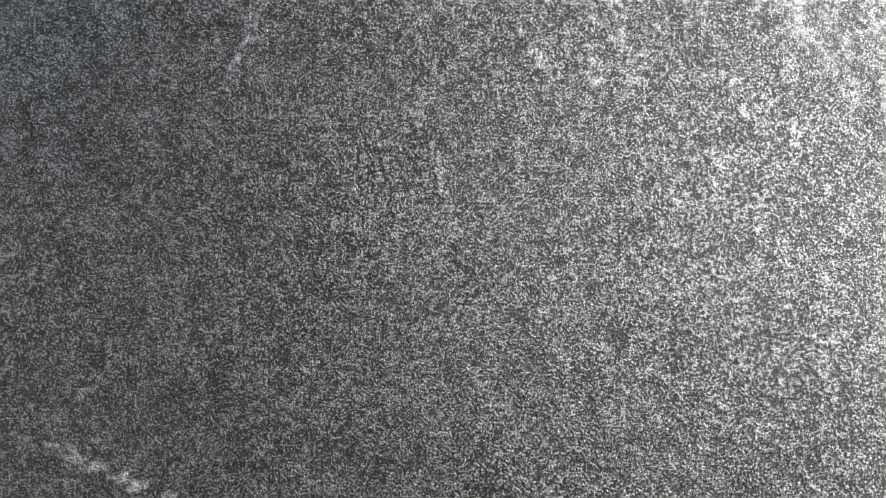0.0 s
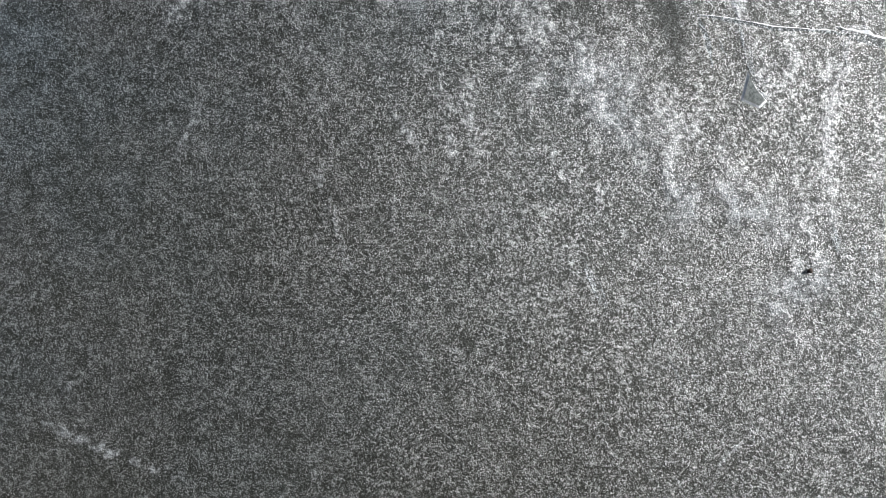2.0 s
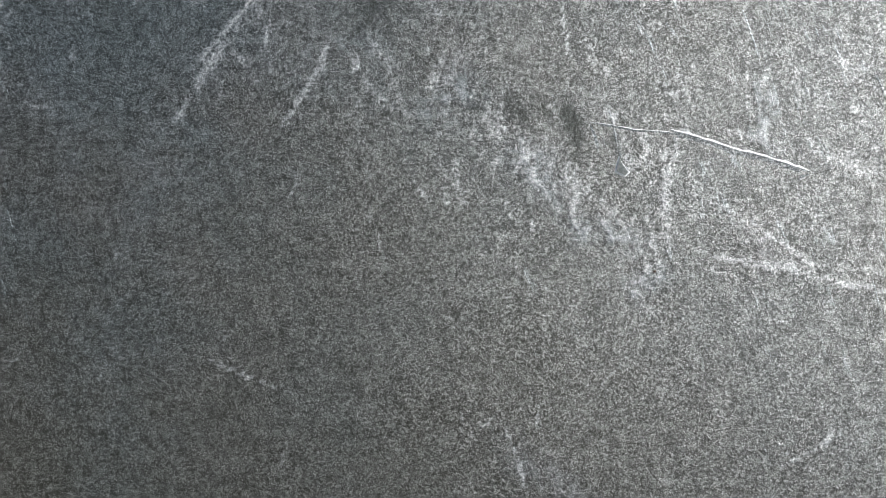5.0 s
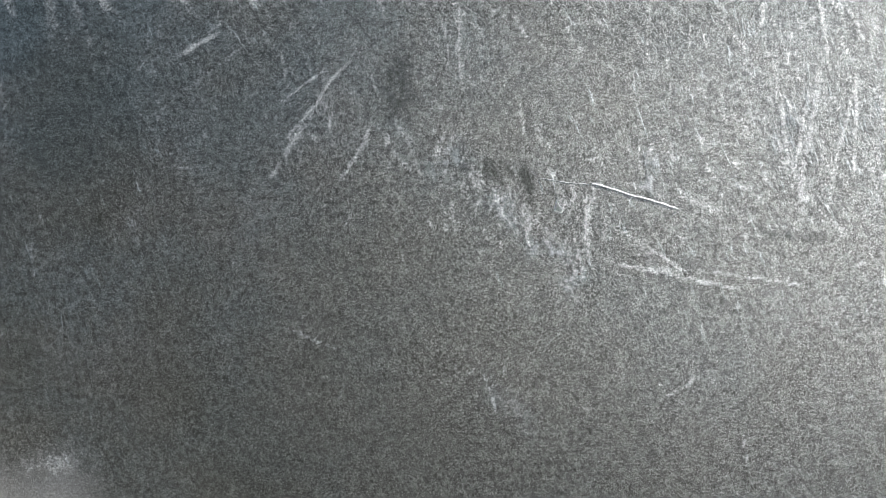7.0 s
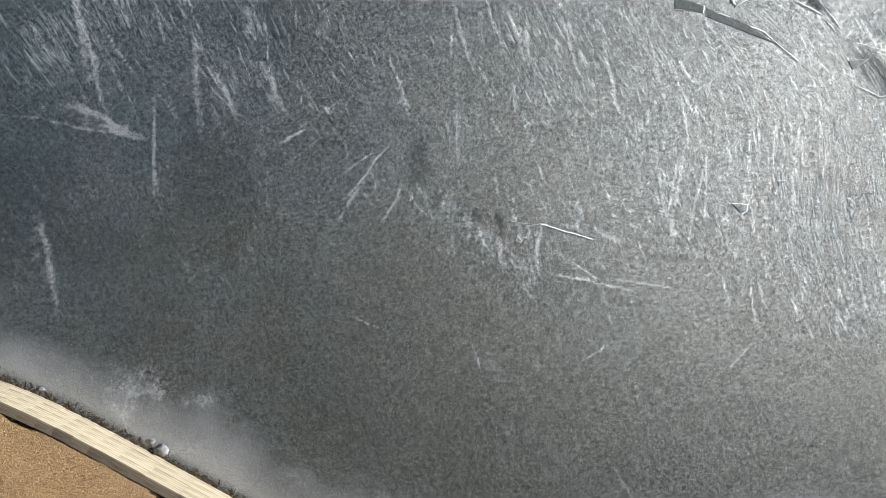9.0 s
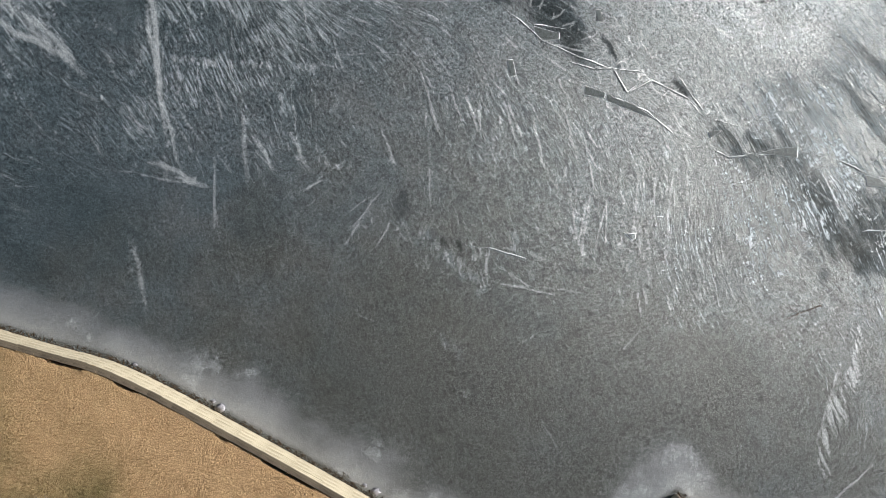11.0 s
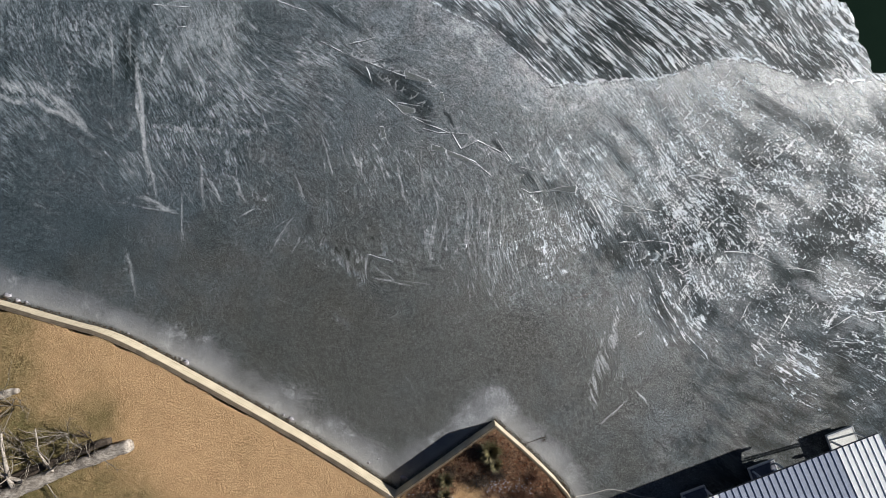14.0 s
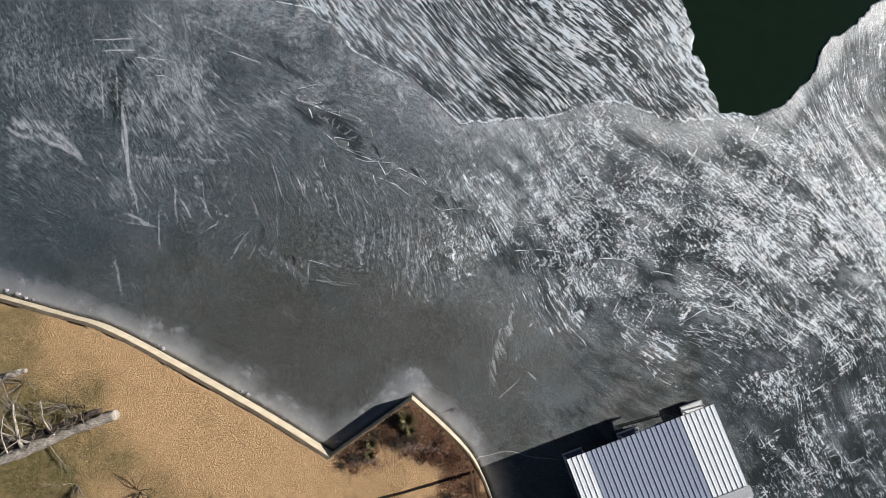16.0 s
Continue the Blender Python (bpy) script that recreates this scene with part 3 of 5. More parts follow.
    crystals = 0.35 * smooth(fbm(px, py, 0.9, 95, 5), 0.54, 0.66) * smooth(shore, 0.15, 0.5)
    for cx, cy, cr in ((-15.2, -3.75, 0.75), (-14.0, -4.0, 0.4), (-10.2, -6.2, 0.6), (-8.2, -7.4, 0.7), (-6.6, -8.6, 0.6), (-4.4, -8.2, 0.8)):
        crystals = np.maximum(crystals, 0.45 * np.exp(-((px - cx) ** 2 + ((py - cy) * 1.6) ** 2) / cr ** 2) * smooth(fbm(px, py, 0.35, 97, 4), 0.42, 0.6))
    comb = comb * (1 - smooth(shore, 0.05, 0.5)) + 0.75 * crystals
    # a thin grey film on the north-west part
    frost = np.maximum(frost, blend(px, py, [(-20, 8, 0.16), (-10, 10, 0.22), (-22, 2, 0.14), (-8, -2, 0.0), (-3, 3, 0.14), (-9, 5, 0.20), (-1, 5, 0.26), (-13, 1.5, 0.22), (4, 4, 0.38), (4, 1, 0.34), (7, 4, 0.38), (12, 4, 0.34), (14, -1, 0.30), (18, 2, 0.34), (8, 0, 0.34), (7, -2.5, 0.28), (11, -3, 0.28), (10, 11, 0.3), (4, 11, 0.22), (20, 9, 0.5), (7, -5, 0.28), (2.5, -6, 0.30), (3.5, -4, 0.28), (-2, -6, 0.05), (-4, 8, 0.5), (18, -6, 0.28), (0, 0, 0.05)]) * smooth(fbm(px, py, 2.2, 23, 5), 0.2, 0.7))
    frost = np.maximum(frost, strokes(px, py, [(-7.62, -1.2, -15, 0.35, 0.17, 0.50), (-7.3, -1.65, 60, 0.22, 0.14, 0.42), (-8.2, -0.75, -45, 0.40, 0.20, 0.36), (-8.9, -0.05, 80, 0.35, 0.24, 0.36), (-6.3, -0.3, 88, 0.38, 0.10, 0.45), (-6.3, -1.4, -40, 0.32, 0.14, 0.42), (-9.9, 0.3, 15, 0.5, 0.18, 0.25), (-8.1, -3.3, -60, 0.5, 0.2, 0.22)]))
    brush = strokes(px, py, [
        (-16.6, 4.6, -80, 2.0, 0.10, 0.75), (-15.9, 2.9, -60, 0.9, 0.05, 0.5), (-15.9, 1.7, -22, 1.0, 0.10, 0.7), (-17.1, -1.2, -75, 1.1, 0.10, 0.6),
        (-8.75, 1.6, -86, 1.3, 0.06, 0.35), (-10.9, 0.1, 55, 0.55, 0.06, 0.55), (-12.0, 1.0, 36, 1.2, 0.045, 0.3),
        (-7.13, -0.95, 88, 0.38, 0.045, 0.7), (-6.3, -1.25, -32, 0.6, 0.035, 0.5), (-14.1, 2.7, -86, 1.4, 0.10, 0.45)])
    brush = np.maximum(brush, strokes(px, py, [
        (-8.35, -3.1, -70, 0.32, 0.03, 0.6), (-10.6, -2.4, -20, 0.45, 0.022, 0.55), (-5.8, -2.9, 80, 0.15, 0.04, 0.5), (-4.3, 0.1, 84, 1.1, 0.07, 0.5),
        (3.3, -7.1, 41, 0.97, 0.04, 0.7), (4.56, -6.46, -49, 0.43, 0.05, 0.8), (-6.3, 3.2, -72, 0.9, 0.05, 0.5),
        (-4.7, 2.9, -76, 1.0, 0.05, 0.5), (-7.6, 3.6, -72, 0.8, 0.05, 0.5), (-5.3, -5.8, -62, 0.8, 0.04, 0.45), (-19.6, 5.3, -45, 1.3, 0.14, 0.6)]))
    brush = np.maximum(brush, strokes(px, py, [
        (-3.9, 0.1, 78, 1.0, 0.04, 0.5), (-4.6, 0.3, -80, 0.8, 0.035, 0.5), (-2.9, 0.6, 86, 1.3, 0.04, 0.5), (-1.9, 0.4, 84, 1.4, 0.06, 0.5), (-12.5, 2.4, -62, 0.7, 0.10, 0.6),
        (-10.1, 0.0, 60, 0.5, 0.05, 0.5), (-14.9, 4.0, -56, 0.8, 0.03, 0.6), (-6.0, -1.55, -12, 1.0, 0.04, 0.5), (-5.0, -1.6, -8, 0.8, 0.03, 0.5)]))
    brush = np.maximum(brush, strokes(px, py, [
        (-12.1, 1.4, 31, 0.30, 0.03, 0.9), (-11.9, 1.6, 35, 1.5, 0.025, 0.35), (-10.6, 0.65, 53, 0.65, 0.035, 0.7), (-10.8, 0.83, 35, 0.4, 0.025, 0.6), (-15.65, 1.5, -24, 0.45, 0.09, 0.8),
        (-13.5, 2.3, -67, 0.55, 0.06, 0.8), (-15.7, 3.15, -55, 0.6, 0.025, 0.8), (-14.95, 1.2, 90, 1.1, 0.05, 0.6), (-8.6, 3.2, -69, 0.5, 0.035, 0.7), (-7.3, 3.1, -74, 0.55, 0.03, 0.7),
        (-4.1, 2.7, -56, 0.45, 0.03, 0.7), (-4.4, 0.2, 81, 0.7, 0.03, 0.7), (-3.7, 0.3, 88, 0.9, 0.03, 0.6), (-2.3, 1.1, 88, 0.7, 0.04, 0.6)]))
    brush = np.maximum(brush, strokes(px, py, [(-6.45, -0.46, -18, 0.65, 0.05, 0.3), (-7.35, -0.27, -9, 0.45, 0.04, 0.25), (-5.7, -0.66, -14, 0.4, 0.08, 0.3)]))
    brush = np.maximum(brush, strokes(px, py, [
        (-16.66, 5.84, -83, 2.1, 0.11, 0.95), (-16.13, 2.66, -76, 1.1, 0.06, 0.6), (-22.4, 6.3, -21, 0.95, 0.15, 0.65), (-20.4, 5.65, -26, 1.24, 0.15, 0.7), (-8.77, 3.92, -72, 0.93, 0.044, 0.6),
        (-7.97, 3.62, -73, 0.77, 0.044, 0.5), (-6.49, 3.32, -73, 0.77, 0.044, 0.5), (-5.65, 2.66, -78, 0.83, 0.06, 0.6), (-10.55, 5.17, 3, 1.48, 0.035, 0.4), (-17.4, 11.17, 3, 1.2, 0.045, 0.8)]))
    brush = np.maximum(brush, strokes(px, py, [
        (-17.2, 10.6, 2, 1.0, 0.045, 0.8), (-17.9, 8.0, -87, 1.4, 0.05, 0.6), (-17.15, 8.65, -87, 1.3, 0.05, 0.6), (-16.6, 8.65, -87, 1.0, 0.045, 0.55), (-17.5, 12.2, -79, 0.76, 0.045, 0.5),
        (-15.3, 12.1, -37, 1.1, 0.045, 0.6), (-12.3, 11.7, -24, 1.6, 0.045, 0.6), (-16.5, 1.6, -9, 1.5, 0.045, 0.5), (-14.9, 3.9, -73, 0.77, 0.045, 0.5)]))
    brush = np.maximum(brush, 0.35 * band * smooth(fbm(px, py, 0.9, 19, 6), 0.30, 0.75))
    brush = np.maximum(brush, 0.8 * crystals)
    brush = np.maximum(brush, strokes(px, py, fan([(-22.6, 6.6), (-21.0, 6.5), (-19.9, 5.8), (-18.8, 4.8)], 122, 9, 0.50, 0.05, 40, 0.8, 3)
                                      + fan([(2.28, -6.6), (2.6, -5.0), (3.25, -3.9), (3.5, -2.6)], -68, 9, 0.40, 0.036, 34, 0.85, 5)
                                      + fan([(2.2, -6.2), (2.7, -4.6), (3.0, -3.6)], 70, 10, 0.25, 0.03, 16, 0.5, 6)
                                      + fan([(-7.8, 8.0), (-6.2, 7.5), (-4.2, 6.7)], 60, 70, 0.20, 0.035, 46, 0.8, 7) + fan([(-6.9, 7.3), (-5.2, 6.2), (-3.0, 4.6), (-0.8, 3.4)], 70, 60, 0.22, 0.03, 46, 0.6, 8)
                                      + fan([(5.4, -0.6), (6.4, -1.4), (6.3, -2.4)], 60, 50, 0.30, 0.035, 26, 0.7, 9)
                                      + scattered(-21, -1, 1.5, 9.0, 300, 0.55, 0.026, 0.60, 5) + scattered(-21, -3, -1.5, 2.0, 150, 0.45, 0.026, 0.46, 15) + scattered(-10, -3, -1.2, 0.6, 60, 0.28, 0.05, 0.42, 16, 0, 10) + scattered(-14, -2, -3.5, 2.5, 90, 0.35, 0.024, 0.36, 6, -60, 30) + scattered(-3.3, 0.4, -2.2, 1.6, 130, 0.5, 0.028, 0.5, 7, 0, 5)
                                      + fan([(-9.2, 0.0), (-8.6, -0.5), (-7.9, -1.0), (-7.1, -1.35)], 98, 20, 0.15, 0.030, 80, 0.40, 13, 0.16)
                                      + fan([(-16.2, 5.1), (-14.4, 4.95), (-11.5, 4.85)], -70, 16, 0.16, 0.05, 44, 0.5, 12) + scattered(-22, -8, 6, 12.5, 120, 0.6, 0.035, 0.6, 8, 0, 20) + scattered(-4, 3, 1.0, 6.0, 130, 0.55, 0.028, 0.5, 9) + scattered(-10, 6, -7.5, -2.0, 60, 0.4, 0.028, 0.35, 10, 0, 25)))
    # smooth pale plates set in the broken zone
    plates = strokes(px, py, [(13.6, -3.4, 8, 1.0, 0.45, 1.0), (16.6, -5.4, 15, 1.2, 0.8, 1.0), (11.6, -1.9, -12, 1.0, 0.4, 0.9), (21.2, -1.4, 20, 1.1, 0.7, 0.8), (19.0, -5.0, 80, 0.9, 0.5, 0.8), (9.0, -0.7, -8, 1.2, 0.3, 0.7), (18.3, 3.2, 0, 1.0, 0.6, 0.7)])
    fleck = fleck - 0.5 * smooth(plates, 0.3, 0.7)
    frost = np.maximum(frost, 0.55 * smooth(plates, 0.3, 0.7))
    # open lake beyond: plain frost in loose patches
    near = (1 - smooth(np.maximum(np.abs(px) - 24.6, np.maximum(py - 14.2, -13.6 - py)), 0.0, 1.2))
    fleck = fleck * near + (1 - near) * np.clip(0.18 + 0.26 * smooth(px + py, -4, 16) + 1.1 * (patch - 0.5), 0, 0.6)
    comb, brush, bare = comb * near + 0.15 * (1 - near), brush * near, bare * near + 0.3 * (1 - near)
    mist = smooth(shore, 0.05, 0.4)
    bare = bare * (1 - mist)
    relief = np.clip(0.35 * comb + 1.1 * frost + 0.4 * brush, 0, 1) * (1 - mist) * near
    # height: gentle relief, dashes and the lip proud, the hole's edge dropping under the water
    rough = smooth(amount, 0.15, 0.6) * (1 - smooth(shore, 0.05, 0.5))
    z = 0.012 * (fbm(px, py, 1.0, 5) - 0.5) + 0.03 * lip + (0.002 + 0.010 * rough) * (fbm(flow_u / 4, flow_v, 0.35, 41, 3) - 0.5)
    # brownish where the bed shows through the clear ice, bluish elsewhere
    tint = blend(px, py, [(-8, -4, 0.95), (-3, -4, 0.95), (-13, -2.5, 0.75), (-6, -8, 0.95), (-18, -2, 0.5), (2, -6, 0.75), (9.5, -7.5, 0.9), (-6, -1.5, 0.6), (-10.5, -1.2, 0.7), (-11, 1, 0.4), (-4, 2, 0.35), (-15, 4, 0.05), (-20, 2, 0.0), (-18, 9, 0.0), (-8, 8, 0.15), (0, 6, 0.1), (6, 2, 0.15), (10, -2, 0.12), (4, 11, 0.1), (14, 2, 0.12), (18, -6, 0.0), (8, -7, 0.5), (0, 0, 0.5)], 4.0)
    z = np.where(hole > -0.3, z - 0.30 * smooth(hole, -0.03, 0.12), z)
    keep = sd > -0.5
    index = np.arange(px.size).reshape(px.shape)
    faces = np.stack([index[:-1, :-1], index[:-1, 1:], index[1:, 1:], index[1:, :-1]], -1).reshape(-1, 4)
    faces = faces[keep.ravel()[faces].any(1)]
    me = bpy.data.meshes.new("ice")
    me.vertices.add(px.size), me.loops.add(faces.size), me.polygons.add(len(faces))
    me.vertices.foreach_set("co", np.stack([px, py, z], -1).astype(np.float32).ravel())
    me.loops.foreach_set("vertex_index", faces.astype(np.int32).ravel())
    me.polygons.foreach_set("loop_start", np.arange(0, faces.size, 4, dtype=np.int32))
    me.polygons.foreach_set("use_smooth", np.ones(len(faces), bool))
    for name, vals in (("fleck", fleck), ("frost", np.clip(frost, 0, 1)), ("stroke", np.clip(brush, 0, 1)), ("comb", comb), ("bare", bare), ("relief", relief), ("mist", mist), ("order", steady), ("tint", tint)):
        me.attributes.new(name, 'FLOAT', 'POINT').data.foreach_set("value", vals.astype(np.float32).ravel())
    me.attributes.new("flow", 'FLOAT_VECTOR', 'POINT').data.foreach_set("vector", np.stack([flow_u, flow_v, 0 * px], -1).astype(np.float32).ravel())
    me.update(calc_edges=True)
    me.materials.append(M_ICE)
    return tagged(new("ice", me), "grey frozen lake ice with wind-combed white frost", "ice", kind="structure")


build_ice()
water = bmesh.new()
bmesh.ops.create_grid(water, x_segments=8, y_segments=8, size=9, matrix=Matrix.Translation((19, 13, -0.05)))
tagged(part("water", water, M_WATER), "dark green open water in a hole in the ice", "water", kind="structure")


# ---- lawn ----
def build_lawn():
    gx, gy = lines(-27, 5, 0.08, -600, 600), lines(-16, 0, 0.08, -600, 600)
    px, py = np.meshgrid(gx, gy)
    sd, nx, ny = inland(px, py)
    snap = (sd < 0) & (sd > -0.13)
    px, py = np.where(snap, nx, px), np.where(snap, ny, py)
    d = np.maximum(sd, 0)
    z = LAWN_EDGE + 0.9 * (1 - np.exp(-np.clip(d, 0, 60) / 14)) + 0.10 * (fbm(px, py, 1.6, 61) - 0.5) + (0.012 * (fbm(px, py, 0.22, 63, 2) - 0.5) + 0.03 * (RNG.random(px.shape) - 0.5)) * smooth(d, 0.1, 0.5)
    z = z - 0.30 * smooth(0.27 - d, 0.0, 0.10) * smooth(d, 0.08, 0.16) * smooth(fbm(px, py, 1.3, 65, 3), 0.57, 0.66)
    green = smooth(blend(px, py, [(-20.5, -8, 0.95), (-18.5, -7.2, 0.85), (-21, -11, 0.9), (-16, -6.5, 0.0), (-14, -9, 0.05), (-17, -10.5, 0.7), (-15, -12.5, 0.5), (-10, -10, 0.0), (-19, -4.8, 0.0), (-23, -5, 0.5), (-22.3, -6.3, 0.9), (-6, -12, 0.0)])
                   + 0.9 * (fbm(px, py, 1.8, 67, 5) - 0.5), 0.12, 0.95)
    bed = smooth(blend(px, py, [(-1.8, -8.4, 1.0), (-0.3, -9.6, 1.0), (-4.4, -10.1, 0.75), (-2.8, -10.4, 0.55), (0.6, -10.9, 0.9), (-2.5, -11.7, 0.0), (-6, -11.3, 0.0), (-1.0, -11.6, 0.35), (1.4, -12.4, 0.6), (-9, -10, 0), (0, -14, 0.2)], 5)
                 + 0.7 * (fbm(px, py, 0.8, 69, 5) - 0.5), 0.45, 0.75)
    index = np.arange(px.size).reshape(px.shape)
    faces = np.stack([index[:-1, :-1], index[:-1, 1:], index[1:, 1:], index[1:, :-1]], -1).reshape(-1, 4)
    faces = faces[((sd >= 0) | snap).ravel()[faces].all(1)]
    used = np.unique(faces)
    remap = np.zeros(px.size, int)
    remap[used] = np.arange(len(used))
    ob = raw("ground", np.stack([px, py, z], -1).reshape(-1, 3)[used].tolist(), remap[faces].tolist(), M_LAWN, None, True)
    for name, vals in (("green", green), ("bed", bed)):
        ob.data.attributes.new(name, 'FLOAT', 'POINT').data.foreach_set("value", vals.ravel()[used].astype(np.float32))
    tagged(ob, "dry tan winter lawn with a darker weedy patch", "lawn", kind="structure")
    return gx, gy, sd, z, green, bed


GX, GY, LAWN_SD, LAWN_Z, LAWN_GREEN, LAWN_BED = build_lawn()


def lawn_at(x, y, grid=None):
    grid = LAWN_Z if grid is None else grid
    return grid[np.clip(np.searchsorted(GY, y), 0, len(GY) - 1), np.clip(np.searchsorted(GX, x), 0, len(GX) - 1)]


def build_grass(count):
    rng = np.random.default_rng(11)
    x, y = rng.uniform(-26, 2.5, count), rng.uniform(-14.5, -2, count)
    ok = (inland(x, y)[0] > 0.12) & (lawn_at(x, y, LAWN_BED) < rng.random(count) * 0.9)
    x, y = x[ok], y[ok]
    n, z, green = len(x), lawn_at(x, y), lawn_at(x, y, LAWN_GREEN)
    a, h, w, lean = rng.uniform(0, 6.283, n), rng.uniform(0.018, 0.048, n) * (1 + 1.4 * green) * (0.35 + 2.0 * value_noise(x, y, 0.10, 205) ** 2), rng.uniform(0.0025, 0.006, n), rng.uniform(0.6, 1.8, n)
    dx, dy = np.cos(a), np.sin(a)
    left = np.stack([x - dy * w, y + dx * w, z - 0.02], -1)
    right = np.stack([x + dy * w, y - dx * w, z - 0.02], -1)
    tip = np.stack([x + dx * h * lean, y + dy * h * lean, z + h], -1)
    me = bpy.data.meshes.new("grass")
    me.vertices.add(3 * n), me.loops.add(3 * n), me.polygons.add(n)
    me.vertices.foreach_set("co", np.stack([left, right, tip], 1).astype(np.float32).ravel())
    me.loops.foreach_set("vertex_index", np.arange(3 * n, dtype=np.int32))
    me.polygons.foreach_set("loop_start", np.arange(0, 3 * n, 3, dtype=np.int32))
    me.attributes.new("green", 'FLOAT', 'POINT').data.foreach_set("value", np.repeat(green, 3).astype(np.float32))
    me.update(calc_edges=True)
    me.materials.append(M_BLADE)
    tagged(new("grass", me), "short dry tan grass blades with olive weeds", "grass", kind="stuff")


build_grass(520000)


# ---- boathouse and dock ----
ROOF_AT, ROOF_TURN = (5.92, -10.06), math.atan2(2.72, 7.19)
EAVE_Z, ROOF_W, ROOF_D, PITCH = 1.93, 7.69, 4.30, 0.10
U, V = Vector((math.cos(ROOF_TURN), math.sin(ROOF_TURN), 0)), Vector((math.sin(ROOF_TURN), -math.cos(ROOF_TURN), 0))


def at_dock(u, v, z):
    p = Vector((*ROOF_AT, 0)) + U * u + V * v
    return (p.x, p.y, z)


def roof_sheet(ribs, pitch_width, white, parent, u0, side):
    """One ribbed sheet: trapezoid ribs running up the slope. side 1: the lake side, -1: beyond the ridge."""
    prof = []
    for k in range(ribs):
        u = k * pitch_width
        prof += [(u, 0.027), (u + 0.020, 0.027), (u + 0.026, 0.0), (u + pitch_width * 0.38, 0.0), (u + pitch_width * 0.41, 0.003), (u + pitch_width * 0.46, 0.0), (u + pitch_width * 0.64, 0.0), (u + pitch_width * 0.67, 0.003), (u + pitch_width * 0.72, 0.0), (u + pitch_width - 0.016, 0.0)]
    prof += [(ribs * pitch_width, 0.026)]
    verts, faces = [], []
    for v in (0.0, ROOF_D):
        rise = EAVE_Z + PITCH * v + 0.06
        for drop in (0.0, 0.004):
            for u, h in prof:
                verts.append(at_dock(u0 + u, v if side > 0 else 2 * ROOF_D - v, rise + h - drop))
    n = len(prof)
    for i in range(n - 1):
        faces += [(i, i + 1, 2 * n + i + 1, 2 * n + i), (n + i, 3 * n + i, 3 * n + i + 1, n + i + 1), (i, n + i, n + i + 1, i + 1)]
    ob = raw("roof_sheet", verts, faces, M_WHITE if white else M_ZINC, parent)
    return tagged(ob, "white ribbed metal roof sheet" if white else "blue-grey ribbed metal roof sheet")


def build_boathouse():
    house = thing("boathouse", "open boathouse with a ribbed white and grey metal roof", "boathouse")
    rib = ROOF_W / 30
    for side in (1, -1):
        for n, (first, count, white) in enumerate([(0, 4, True), (4, 4, False), (8, 4, False), (12, 4, False), (16, 4, False), (20, 3, False), (23, 4, True), (27, 3, True)]):
            roof_sheet(count, rib, white, house, first * rib, side)
    ridge = bmesh.new()
    for s in (1, -1):
        box(ridge, at_dock(ROOF_W / 2, ROOF_D - s * 0.13, EAVE_Z + PITCH * ROOF_D + 0.115), (ROOF_W + 0.06, 0.27, 0.012), ROOF_TURN, 0.0, Matrix.Rotation(s * -0.12, 4, 'X'))
    part("ridge_cap", ridge, M_RIM, house, "grey folded metal ridge cap")
    for v, z in ((0.10, EAVE_Z), (ROOF_D, EAVE_Z + PITCH * ROOF_D - 0.02), (2 * ROOF_D - 0.10, EAVE_Z)):
        part("beam", box(bmesh.new(), at_dock(ROOF_W / 2, v, z - 0.06), (ROOF_W - 0.1, 0.10, 0.18), ROOF_TURN, 0.01), M_STEEL, house)
    for v in (1.2, 2.3, 3.4):
        part("purlin", box(bmesh.new(), at_dock(ROOF_W / 2, v, EAVE_Z + PITCH * v + 0.015), (ROOF_W - 0.1, 0.06, 0.07), ROOF_TURN), M_STEEL, house)
    for u in (0.06, 1.0, 3.1, 4.1, 6.6, 7.62):
        for v in (0.48, 4.3, 8.2):
            part("post", box(bmesh.new(), at_dock(u, v, 1.17), (0.07, 0.07, 1.62), ROOF_TURN, 0.006), M_RIM if v < 1 else M_STEEL, house)
    return house


def build_dock():
    dock = thing("boat_dock", "two-slip dock with pale decks under the boathouse roof", "dock")
    for u0, u1 in ((0.0, 1.02), (2.98, 4.08), (6.50, 7.62)):
        um, w, v0, v1 = (u0 + u1) / 2, u1 - u0, 0.20 if u0 > 5 else 0.34, 8.3
        part("float", box(bmesh.new(), at_dock(um, (v0 + v1) / 2, 0.14), (w - 0.1, v1 - v0 - 0.1, 0.32), ROOF_TURN, 0.03), M_FLOAT, dock, "black float under the deck")
        rim = bmesh.new()
        for du in (-w / 2, w / 2):
            box(rim, at_dock(um + du, (v0 + v1) / 2, 0.36), (0.05, v1 - v0, 0.14), ROOF_TURN, 0.006)
        box(rim, at_dock(um, v0, 0.36), (w + 0.05, 0.05, 0.14), ROOF_TURN, 0.006)
        part("deck_rim", rim, M_RIM, dock, "galvanised edge rail")
        # Left and middle fingers get the shade-darkened copy, the right one the sunlit copy.
        for k in range(int((3.6 - v0) / 0.6)):
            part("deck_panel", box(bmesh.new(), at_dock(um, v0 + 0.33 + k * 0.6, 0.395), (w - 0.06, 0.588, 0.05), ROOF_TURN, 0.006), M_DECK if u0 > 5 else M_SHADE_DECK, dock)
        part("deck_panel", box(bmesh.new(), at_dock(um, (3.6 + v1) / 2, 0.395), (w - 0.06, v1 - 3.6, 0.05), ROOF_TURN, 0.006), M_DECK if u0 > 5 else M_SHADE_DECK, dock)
    return dock


build_boathouse()
build_dock()


